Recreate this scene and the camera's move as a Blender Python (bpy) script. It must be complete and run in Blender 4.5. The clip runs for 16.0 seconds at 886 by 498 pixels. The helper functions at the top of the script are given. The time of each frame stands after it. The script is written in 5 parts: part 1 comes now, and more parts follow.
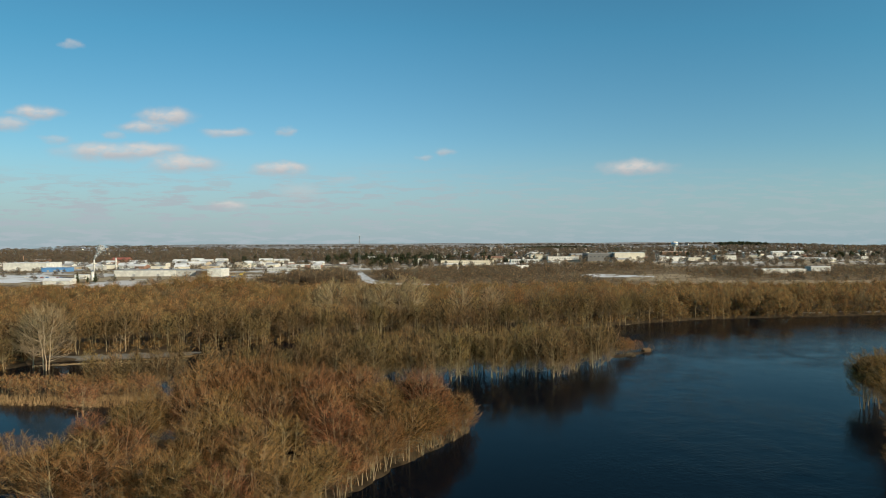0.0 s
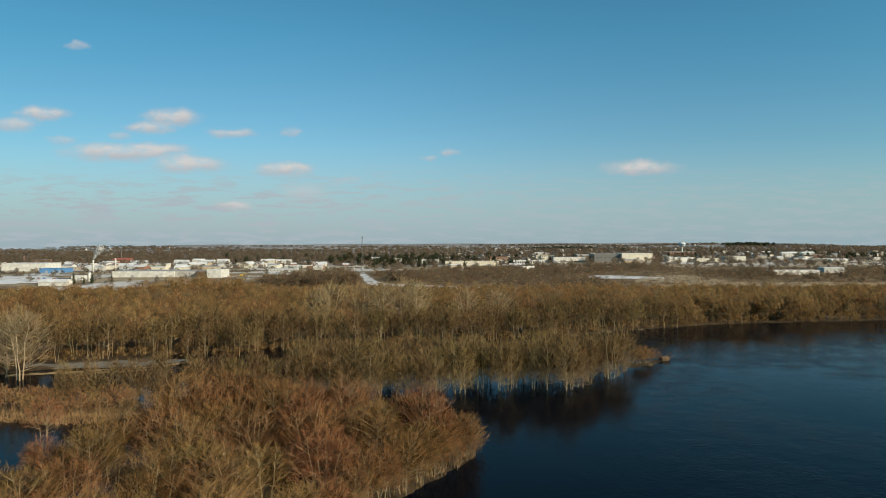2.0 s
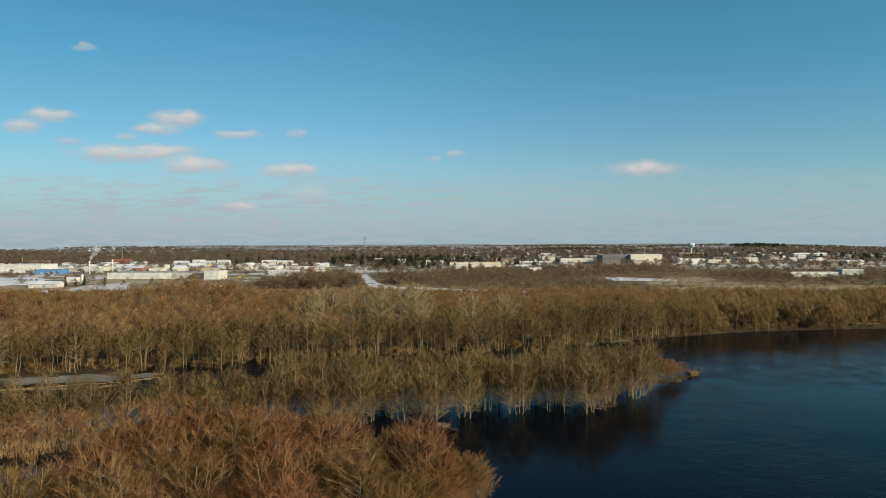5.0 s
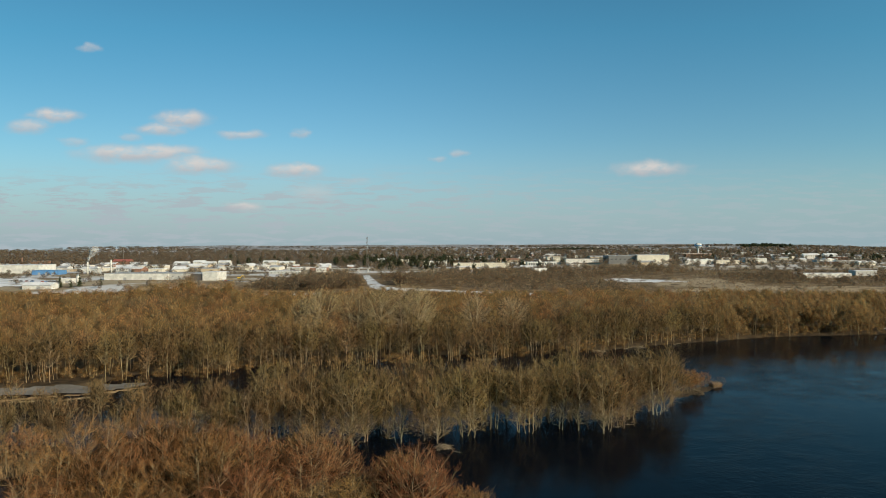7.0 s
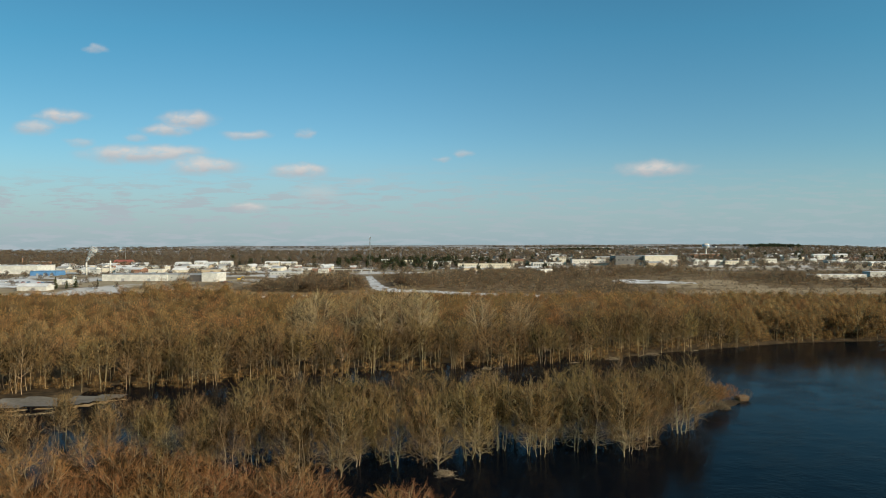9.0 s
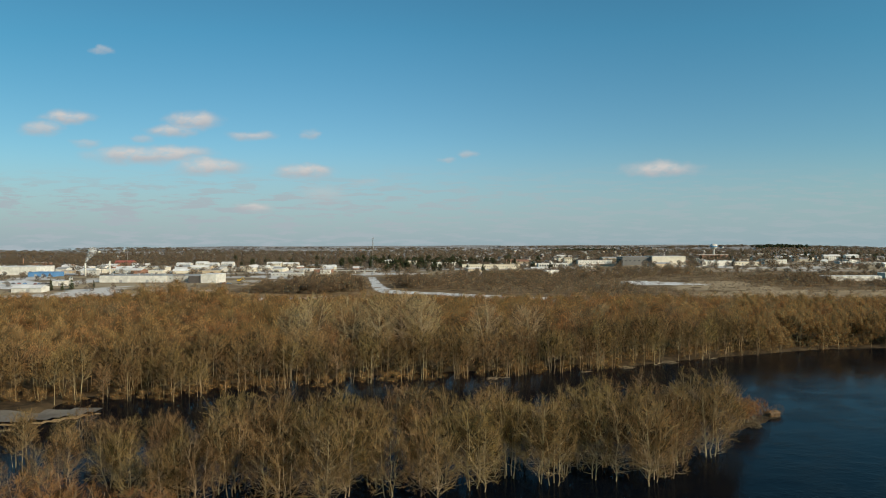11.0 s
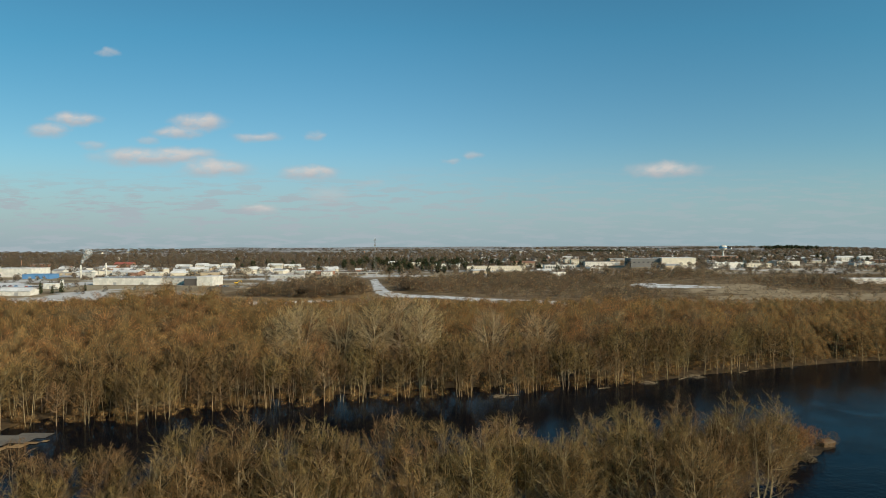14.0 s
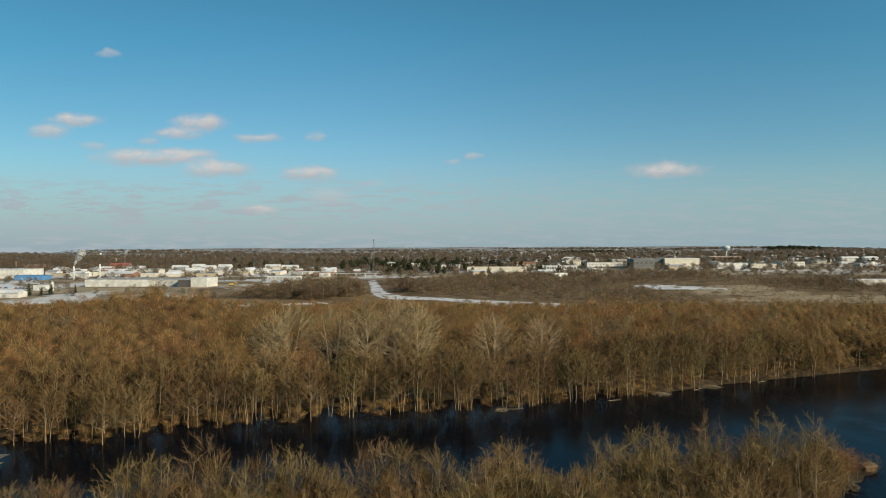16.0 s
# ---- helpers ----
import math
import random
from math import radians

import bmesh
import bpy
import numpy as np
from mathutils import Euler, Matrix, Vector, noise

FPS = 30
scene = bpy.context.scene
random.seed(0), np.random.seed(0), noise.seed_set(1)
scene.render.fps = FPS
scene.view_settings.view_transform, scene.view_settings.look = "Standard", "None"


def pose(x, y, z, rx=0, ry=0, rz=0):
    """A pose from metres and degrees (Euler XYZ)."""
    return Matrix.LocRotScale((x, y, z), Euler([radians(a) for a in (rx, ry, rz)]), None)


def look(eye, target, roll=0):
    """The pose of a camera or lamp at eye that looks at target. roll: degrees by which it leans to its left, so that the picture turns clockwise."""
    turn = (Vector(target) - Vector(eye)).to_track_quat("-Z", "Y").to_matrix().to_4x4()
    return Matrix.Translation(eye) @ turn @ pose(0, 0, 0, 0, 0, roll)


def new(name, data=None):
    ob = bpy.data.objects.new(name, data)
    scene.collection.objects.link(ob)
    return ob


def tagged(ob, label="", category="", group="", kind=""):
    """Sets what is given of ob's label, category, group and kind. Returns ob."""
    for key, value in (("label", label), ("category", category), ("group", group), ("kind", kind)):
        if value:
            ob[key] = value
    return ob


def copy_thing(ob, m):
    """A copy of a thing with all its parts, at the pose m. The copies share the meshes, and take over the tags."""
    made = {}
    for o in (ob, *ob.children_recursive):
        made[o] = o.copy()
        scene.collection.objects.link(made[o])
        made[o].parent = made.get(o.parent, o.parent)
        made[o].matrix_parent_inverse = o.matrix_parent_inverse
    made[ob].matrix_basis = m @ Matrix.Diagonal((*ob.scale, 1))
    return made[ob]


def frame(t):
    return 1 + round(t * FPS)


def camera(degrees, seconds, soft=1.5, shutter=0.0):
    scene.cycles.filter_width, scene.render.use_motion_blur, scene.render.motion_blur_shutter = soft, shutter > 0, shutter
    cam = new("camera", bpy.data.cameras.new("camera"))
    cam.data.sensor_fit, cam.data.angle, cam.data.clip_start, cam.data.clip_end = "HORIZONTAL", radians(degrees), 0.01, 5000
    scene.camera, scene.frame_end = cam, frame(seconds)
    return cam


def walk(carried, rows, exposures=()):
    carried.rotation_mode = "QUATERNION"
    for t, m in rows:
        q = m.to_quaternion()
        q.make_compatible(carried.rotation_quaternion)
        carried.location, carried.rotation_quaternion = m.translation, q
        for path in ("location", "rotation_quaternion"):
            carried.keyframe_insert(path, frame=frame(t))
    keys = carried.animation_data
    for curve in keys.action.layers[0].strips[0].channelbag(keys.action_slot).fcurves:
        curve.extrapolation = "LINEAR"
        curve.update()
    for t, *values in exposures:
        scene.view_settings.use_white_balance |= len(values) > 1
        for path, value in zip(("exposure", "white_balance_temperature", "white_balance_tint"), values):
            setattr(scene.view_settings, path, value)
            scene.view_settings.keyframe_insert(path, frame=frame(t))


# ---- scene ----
cam = camera(70.0, 16.0, 1.0)

PATH = [
    (0.0, look((-2.71, 1.94, 44.38), (17.07, 1001.69, 34.42), -0.20)),
    (0.5, look((-2.53, 6.07, 44.41), (15.12, 1005.87, 34.52), -0.19)),
    (1.0, look((-2.34, 10.19, 44.44), (13.44, 1010.02, 34.68), -0.18)),
    (1.5, look((-2.16, 14.29, 44.46), (11.99, 1014.15, 34.88), -0.18)),
    (2.0, look((-1.98, 18.37, 44.49), (10.69, 1018.25, 35.11), -0.17)),
    (2.5, look((-1.80, 22.43, 44.52), (9.50, 1022.33, 35.35), -0.17)),
    (3.0, look((-1.62, 26.48, 44.55), (8.36, 1026.39, 35.59), -0.16)),
    (3.5, look((-1.45, 30.50, 44.58), (7.24, 1030.43, 35.82), -0.16)),
    (4.0, look((-1.27, 34.51, 44.60), (6.12, 1034.45, 36.03), -0.16)),
    (4.5, look((-1.10, 38.50, 44.63), (4.96, 1038.45, 36.23), -0.15)),
    (5.0, look((-0.93, 42.48, 44.66), (3.75, 1042.43, 36.40), -0.15)),
    (5.5, look((-0.77, 46.44, 44.69), (2.47, 1046.40, 36.56), -0.15)),
    (6.0, look((-0.60, 50.38, 44.72), (1.12, 1050.34, 36.70), -0.14)),
    (6.5, look((-0.44, 54.30, 44.75), (-0.31, 1054.27, 36.84), -0.14)),
    (7.0, look((-0.28, 58.22, 44.77), (-1.81, 1058.18, 36.96), -0.14)),
    (7.5, look((-0.12, 62.11, 44.80), (-3.37, 1062.08, 37.09), -0.14)),
    (8.0, look((0.04, 65.99, 44.83), (-4.99, 1065.95, 37.22), -0.14)),
    (8.5, look((0.20, 69.86, 44.86), (-6.66, 1069.81, 37.37), -0.14)),
    (9.0, look((0.35, 73.71, 44.89), (-8.35, 1073.65, 37.53), -0.14)),
    (9.5, look((0.50, 77.55, 44.91), (-10.06, 1077.47, 37.71), -0.14)),
    (10.0, look((0.65, 81.37, 44.94), (-11.74, 1081.27, 37.93), -0.14)),
    (10.5, look((0.80, 85.19, 44.97), (-13.40, 1085.06, 38.17), -0.14)),
    (11.0, look((0.94, 88.99, 45.00), (-14.99, 1088.84, 38.44), -0.14)),
    (11.5, look((1.09, 92.77, 45.03), (-16.50, 1092.60, 38.74), -0.14)),
    (12.0, look((1.23, 96.55, 45.06), (-17.90, 1096.35, 39.07), -0.15)),
    (12.5, look((1.37, 100.31, 45.08), (-19.16, 1100.08, 39.43), -0.15)),
    (13.0, look((1.51, 104.06, 45.11), (-20.26, 1103.81, 39.79), -0.15)),
    (13.5, look((1.65, 107.80, 45.14), (-21.17, 1107.53, 40.16), -0.16)),
    (14.0, look((1.78, 111.53, 45.17), (-21.86, 1111.24, 40.52), -0.16)),
    (14.5, look((1.91, 115.25, 45.20), (-22.32, 1114.95, 40.84), -0.16)),
    (15.0, look((2.04, 118.96, 45.22), (-22.52, 1118.65, 41.11), -0.17)),
    (15.5, look((2.17, 122.66, 45.25), (-22.44, 1122.35, 41.30), -0.17)),
    (16.0, look((2.30, 126.35, 45.28), (-22.07, 1126.05, 41.37), -0.18)),
]
walk(cam, PATH, ((0.0, 0.0), (9.5, 0.0), (11.3, -0.08), (16.0, -0.08)))


# ---- light ----
SUN_ELEV, SUN_TURN = 24.0, 52.0          # height of the sun; degrees to the right of straight behind
sun_way = Vector((math.sin(radians(SUN_TURN)) * math.cos(radians(SUN_ELEV)),
                  -math.cos(radians(SUN_TURN)) * math.cos(radians(SUN_ELEV)), math.sin(radians(SUN_ELEV))))
sun = new("sun", bpy.data.lights.new("sun", "SUN"))
sun.data.energy, sun.data.angle, sun.data.color = 5.0, radians(0.53), (1.0, 0.84, 0.62)
sun.matrix_world = look(sun_way * 100, (0, 0, 0))
scene.view_settings.exposure = 0.0

SKY_GAIN = 0.104


def nodes_of(tree):
    """Short helpers for wiring nodes."""
    def math_node(op, a, b=0.0, clamp=False):
        n = tree.nodes.new("ShaderNodeMath")
        n.operation, n.use_clamp = op, clamp
        for slot, value in enumerate((a, b)):
            if isinstance(value, (int, float)):
                n.inputs[slot].default_value = value
            else:
                tree.links.new(value, n.inputs[slot])
        return n.outputs[0]

    def ramp(value, low, high, a=0.0, b=1.0, smooth=True):
        n = tree.nodes.new("ShaderNodeMapRange")
        n.interpolation_type = "SMOOTHSTEP" if smooth else "LINEAR"
        tree.links.new(value, n.inputs[0])
        for slot, v in enumerate((low, high, a, b)):
            n.inputs[slot + 1].default_value = v
        return n.outputs[0]

    def mix(factor, a, b):
        n = tree.nodes.new("ShaderNodeMix")
        n.data_type = "RGBA"
        for slot, value in ((0, factor), (6, a), (7, b)):
            if isinstance(value, (int, float)):
                n.inputs[slot].default_value = value
            elif isinstance(value, tuple):
                n.inputs[slot].default_value = (*value, 1.0)
            else:
                tree.links.new(value, n.inputs[slot])
        return n.outputs[2]

    def noise_node(vector, scale, detail=4.0, rough=0.55):
        n = tree.nodes.new("ShaderNodeTexNoise")
        n.inputs["Scale"].default_value, n.inputs["Detail"].default_value = scale, detail
        n.inputs["Roughness"].default_value = rough
        if vector is not None:
            tree.links.new(vector, n.inputs["Vector"])
        return n.outputs["Fac"]

    def stretched(vector, sx, sy, sz):
        n = tree.nodes.new("ShaderNodeMapping")
        n.inputs["Scale"].default_value = (sx, sy, sz)
        tree.links.new(vector, n.inputs["Vector"])
        return n.outputs[0]

    return math_node, ramp, mix, noise_node, stretched


world = bpy.data.worlds.new("winter_sky")
scene.world = world
world.use_nodes = True
wt = world.node_tree
wt.nodes.clear()
m_, ramp_, mix_, noise_, stretch_ = nodes_of(wt)
sky = wt.nodes.new("ShaderNodeTexSky")
sky.sky_type, sky.sun_disc = "NISHITA", False
sky.sun_elevation, sky.sun_rotation = radians(SUN_ELEV), radians(180 - SUN_TURN)
sky.air_density, sky.dust_density, sky.ozone_density, sky.altitude = 1.0, 0.6, 1.6, 250
way = wt.nodes.new("ShaderNodeTexCoord").outputs["Generated"]
split = wt.nodes.new("ShaderNodeSeparateXYZ")
wt.links.new(way, split.inputs[0])
north = m_("MAXIMUM", split.outputs[1], 0.02)
east, rise = m_("DIVIDE", split.outputs[0], north), m_("DIVIDE", split.outputs[2], north)
plan = wt.nodes.new("ShaderNodeCombineXYZ")
wt.links.new(east, plan.inputs[0])
wt.links.new(rise, plan.inputs[1])
flat = plan.outputs[0]
# small fair-weather clouds: bearing, height, half width, half height, thickness
CLOUDS = [
    (-0.559, 0.310, 0.015, 0.006, 0.7), (-0.614, 0.204, 0.034, 0.009, 1.0), (-0.655, 0.187, 0.030, 0.009, 0.8),
    (-0.410, 0.198, 0.036, 0.011, 1.0), (-0.452, 0.183, 0.034, 0.008, 0.9), (-0.583, 0.163, 0.022, 0.006, 0.6),
    (-0.320, 0.173, 0.032, 0.006, 0.8), (-0.2245, 0.175, 0.011, 0.007, 0.6), (-0.500, 0.143, 0.070, 0.012, 1.0),
    (-0.450, 0.145, 0.055, 0.010, 1.0), (-0.385, 0.126, 0.050, 0.011, 1.0), (-0.236, 0.116, 0.040, 0.009, 1.0),
    (-0.205, 0.080, 0.040, 0.014, 0.5), (-0.014, 0.135, 0.010, 0.004, 0.6), (0.024, 0.141, 0.014, 0.005, 0.7),
    (-0.138, 0.100, 0.022, 0.005, 0.4), (0.326, 0.119, 0.050, 0.010, 1.0), (-0.317, 0.060, 0.026, 0.007, 0.9),
    (-0.497, 0.171, 0.014, 0.005, 0.5),
]
wob = wt.nodes.new("ShaderNodeTexNoise")
wob.inputs["Scale"].default_value, wob.inputs["Detail"].default_value = 26.0, 5.0
wt.links.new(stretch_(flat, 1, 1.6, 1), wob.inputs["Vector"])
shift = wt.nodes.new("ShaderNodeVectorMath")
shift.operation = "MULTIPLY_ADD"
wt.links.new(wob.outputs["Color"], shift.inputs[0])
shift.inputs[1].default_value = (0.050, 0.018, 0)
wt.links.new(flat, shift.inputs[2])
puff, lift = None, None
for cx, cy, rw, rh, thick in CLOUDS:
    a = wt.nodes.new("ShaderNodeVectorMath")
    a.operation = "SUBTRACT"
    a.inputs[1].default_value = (cx + 0.025, cy + 0.009, 0)
    wt.links.new(shift.outputs[0], a.inputs[0])
    b = wt.nodes.new("ShaderNodeVectorMath")
    b.operation = "MULTIPLY"
    b.inputs[1].default_value = (1 / (rw * 1.60), 1 / (rh * 1.75), 0)
    wt.links.new(a.outputs[0], b.inputs[0])
    c = wt.nodes.new("ShaderNodeVectorMath")
    c.operation = "LENGTH"
    wt.links.new(b.outputs[0], c.inputs[0])
    body = m_("MULTIPLY", ramp_(c.outputs["Value"], 1.0, 0.25), thick)
    puff = body if puff is None else m_("MAXIMUM", puff, body)
    up = wt.nodes.new("ShaderNodeSeparateXYZ")
    wt.links.new(b.outputs[0], up.inputs[0])
    crown = m_("MULTIPLY", body, ramp_(up.outputs[1], -0.5, 0.4))
    lift = crown if lift is None else m_("MAXIMUM", lift, crown)
ahead = ramp_(split.outputs[1], 0.15, 0.3)
ragged = ramp_(noise_(stretch_(flat, 1, 2.0, 1), 42.0, 3.0, 0.5), 0.30, 0.60, 0.55, 1.0)
puff = m_("MULTIPLY", m_("MULTIPLY", puff, ahead), ragged)
# a thin streaky layer low over the horizon
streak = noise_(stretch_(flat, 16, 110, 1), 1.0, 7.0, 0.64)
low = m_("MULTIPLY", ramp_(rise, 0.135, 0.06), ramp_(east, 0.35, -0.35, 0.45, 1.0))
veil = m_("MULTIPLY", ramp_(streak, 0.47, 0.59), m_("MULTIPLY", low, ahead))
bank = m_("MULTIPLY", ramp_(rise, 0.17, 0.0), 0.80)
gain = wt.nodes.new("ShaderNodeVectorMath")
gain.operation = "SCALE"
# the blue deepens towards the zenith
wt.links.new(m_("MULTIPLY", ramp_(split.outputs[2], 0.30, 0.95, SKY_GAIN, SKY_GAIN * 0.62, False), ramp_(east, -0.75, 0.0, 0.91, 1.08)), gain.inputs["Scale"])
wt.links.new(sky.outputs[0], gain.inputs[0])
tint = wt.nodes.new("ShaderNodeVectorMath")
tint.operation = "MULTIPLY"
wt.links.new(gain.outputs[0], tint.inputs[0])
wt.links.new(mix_(ramp_(rise, 0.02, 0.34, smooth=False), (0.75, 0.90, 0.94), (0.42, 0.985, 1.035)), tint.inputs[1])
haze = mix_(ramp_(east, -0.5, 0.6), (0.305, 0.408, 0.485), (0.30, 0.43, 0.505))
tone = mix_(bank, tint.outputs[0], haze)
tone = mix_(m_("MULTIPLY", veil, 0.90), tone, (0.405, 0.472, 0.512))
cloud_tone = mix_(lift, (0.46, 0.48, 0.51), (0.68, 0.64, 0.61))
tone = mix_(m_("MULTIPLY", puff, 0.92), tone, cloud_tone)
back = wt.nodes.new("ShaderNodeBackground")
wt.links.new(tone, back.inputs[0])
back.inputs[1].default_value = 1.0
out = wt.nodes.new("ShaderNodeOutputWorld")
wt.links.new(back.outputs[0], out.inputs[0])


# ---- materials ----
def material(name, rough=0.9, gloss=0.2):
    mat = bpy.data.materials.new(name)
    mat.use_nodes = True
    bsdf = mat.node_tree.nodes["Principled BSDF"]
    bsdf.inputs["Roughness"].default_value = rough
    bsdf.inputs["Specular IOR Level"].default_value = gloss
    return mat, mat.node_tree, bsdf


def place_of(tree):
    return tree.nodes.new("ShaderNodeNewGeometry").outputs["Position"]


def bump(tree, bsdf, height, strength, distance=0.1):
    b = tree.nodes.new("ShaderNodeBump")
    b.inputs["Strength"].default_value, b.inputs["Distance"].default_value = strength, distance
    tree.links.new(height, b.inputs["Height"])
    tree.links.new(b.outputs[0], bsdf.inputs["Normal"])


def mottled(name, a, b, scale=0.08, fine=1.5, rough=0.9, gloss=0.15, rand=0.0, c=None, thin=False, airy=None):
    """Two tones mixed by a broad and a fine noise over the place; rand: how far objects differ from each other."""
    mat, tree, bsdf = material(name, rough, gloss)
    m, ramp, mix, nz, _ = nodes_of(tree)
    p = place_of(tree)
    f = m("ADD", m("MULTIPLY", nz(p, scale, 3.0), 0.65), m("MULTIPLY", nz(p, fine, 3.0), 0.35))
    tone = mix(ramp(f, 0.34, 0.66), a, b)
    if c is not None:
        tone = mix(ramp(nz(p, scale * 0.35, 2.0), 0.5, 0.66), tone, c)
    if rand:
        info = tree.nodes.new("ShaderNodeObjectInfo").outputs["Random"]
        hsv = tree.nodes.new("ShaderNodeHueSaturation")
        tree.links.new(m("ADD", m("MULTIPLY", info, rand), 1 - rand / 2), hsv.inputs["Value"])
        hue = m("ADD", m("MULTIPLY", m("FRACT", m("MULTIPLY", info, 7.3)), 0.03), 0.485)
        tree.links.new(hue, hsv.inputs["Hue"])
        tree.links.new(tone, hsv.inputs["Color"])
        tone = hsv.outputs[0]
    tree.links.new(tone, bsdf.inputs["Base Color"])
    if thin:                              # slim round twigs catch light from all sides
        thru = tree.nodes.new("ShaderNodeBsdfTranslucent")
        tree.links.new(tone, thru.inputs["Color"])
        both = tree.nodes.new("ShaderNodeMixShader")
        both.inputs[0].default_value = 0.42 if airy else 0.28
        tree.links.new(bsdf.outputs[0], both.inputs[1])
        tree.links.new(thru.outputs[0], both.inputs[2])
        tree.links.new(both.outputs[0], tree.nodes["Material Output"].inputs["Surface"])
        if airy:                          # a mesh of fine twigs: grain per metre, low and high cut, most cover
            grain, cut0, cut1, cover = airy
            _, _, _, _, st = nodes_of(tree)
            hole = tree.nodes.new("ShaderNodeBsdfTransparent")
            net = tree.nodes.new("ShaderNodeMixShader")
            fine_ = nz(st(p, grain, grain, grain * 0.45), 1.0, 3.0, 0.65)
            tree.links.new(ramp(fine_, cut0, cut1, 0.0, cover), net.inputs[0])
            tree.links.new(hole.outputs[0], net.inputs[1])
            tree.links.new(both.outputs[0], net.inputs[2])
            tree.links.new(net.outputs[0], tree.nodes["Material Output"].inputs["Surface"])
    return mat


bark = mottled("pale_bark", (0.195, 0.146, 0.081), (0.403, 0.311, 0.183), 0.15, 2.5, rand=0.35)
bark_dark = mottled("brown_bark", (0.10, 0.072, 0.044), (0.22, 0.165, 0.105), 0.15, 2.5, rand=0.35)
bark_white = mottled("cottonwood_bark", (0.300, 0.235, 0.145), (0.460, 0.370, 0.240), 0.2, 2.5, rand=0.2)
twig_olive = mottled("olive_brown_twigs", (0.187, 0.119, 0.048), (0.297, 0.192, 0.081), 0.05, 0.9, rand=0.45, thin=True)
twig_orange = mottled("orange_twigs", (0.245, 0.116, 0.045), (0.365, 0.180, 0.072), 0.06, 0.9, rand=0.40, thin=True)
twig_gold = mottled("golden_brown_twigs", (0.225, 0.125, 0.046), (0.350, 0.203, 0.080), 0.06, 0.9, rand=0.40, thin=True)
twig_tan = mottled("tan_twigs", (0.300, 0.218, 0.115), (0.430, 0.320, 0.180), 0.06, 0.9, rand=0.3, thin=True)
wood_bark = mottled("woodland_bark", (0.13, 0.095, 0.050), (0.29, 0.222, 0.130), 0.05, 0.6)
wood_twigs = mottled("woodland_twigs", (0.300, 0.183, 0.071), (0.479, 0.300, 0.121), 0.045, 0.35, c=(0.211, 0.116, 0.050), thin=True)
wood_rust = mottled("rusty_woodland_twigs", (0.302, 0.161, 0.068), (0.451, 0.245, 0.106), 0.045, 0.35, thin=True)
wood_tan = mottled("tan_woodland_twigs", (0.262, 0.174, 0.086), (0.402, 0.280, 0.147), 0.045, 0.35, thin=True)
wood_dark = mottled("dark_woodland_twigs", (0.274, 0.169, 0.071), (0.426, 0.272, 0.119), 0.045, 0.35, thin=True)
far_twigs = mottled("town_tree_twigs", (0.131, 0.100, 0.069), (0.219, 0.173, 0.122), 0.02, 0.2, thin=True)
needles = mottled("pine_needles", (0.028, 0.036, 0.016), (0.066, 0.074, 0.034), 0.3, 1.5, rand=0.4)
AIR, AIR_NEAR = (3.2, 0.38, 0.72, 0.44), (6.0, 0.42, 0.68, 0.28)
haze_dark = mottled("dark_twig_mass", (0.274, 0.169, 0.071), (0.426, 0.272, 0.119), 0.045, 0.35, thin=True, airy=AIR)
haze_twigs = mottled("brown_twig_mass", (0.300, 0.183, 0.071), (0.479, 0.300, 0.121), 0.045, 0.35, thin=True, airy=AIR)
haze_rust = mottled("rusty_twig_mass", (0.302, 0.161, 0.068), (0.451, 0.245, 0.106), 0.045, 0.35, thin=True, airy=AIR)
haze_tan = mottled("tan_twig_mass", (0.262, 0.174, 0.086), (0.402, 0.280, 0.147), 0.045, 0.35, thin=True, airy=AIR)
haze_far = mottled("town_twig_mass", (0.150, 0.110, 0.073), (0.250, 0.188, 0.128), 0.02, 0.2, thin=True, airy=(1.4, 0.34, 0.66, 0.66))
haze_scrub = mottled("scrub_twig_mass", (0.230, 0.165, 0.100), (0.350, 0.258, 0.160), 0.045, 0.35, thin=True, airy=AIR)
haze_brush = mottled("brush_twig_mass", (0.205, 0.138, 0.084), (0.315, 0.220, 0.136), 0.045, 0.35, thin=True, airy=AIR)
haze_needles = mottled("pine_needle_mass", (0.028, 0.036, 0.016), (0.066, 0.074, 0.034), 0.3, 1.5, thin=True, airy=(2.0, 0.34, 0.58, 0.85))
mass_olive = mottled("olive_twig_mass", (0.187, 0.119, 0.048), (0.297, 0.192, 0.081), 0.05, 0.9, rand=0.45, thin=True, airy=AIR_NEAR)
mass_orange = mottled("orange_twig_mass", (0.245, 0.116, 0.045), (0.365, 0.180, 0.072), 0.06, 0.9, rand=0.40, thin=True, airy=AIR_NEAR)
mass_gold = mottled("golden_twig_mass", (0.225, 0.125, 0.046), (0.350, 0.203, 0.080), 0.06, 0.9, rand=0.40, thin=True, airy=AIR_NEAR)
mass_tan = mottled("tan_crown_mass", (0.300, 0.218, 0.115), (0.430, 0.320, 0.180), 0.06, 0.9, thin=True, airy=AIR_NEAR)
twig_reed = mottled("straw_orange_twigs", (0.275, 0.150, 0.062), (0.405, 0.235, 0.105), 0.06, 0.9, rand=0.3, thin=True)
mass_reed = mottled("straw_orange_mass", (0.275, 0.150, 0.062), (0.405, 0.235, 0.105), 0.06, 0.9, rand=0.3, thin=True, airy=(6.0, 0.38, 0.66, 0.5))
WOOD_MATS = [wood_bark, wood_dark, wood_twigs, wood_rust, wood_twigs, wood_tan, haze_dark, haze_twigs, haze_rust, haze_twigs, haze_tan]
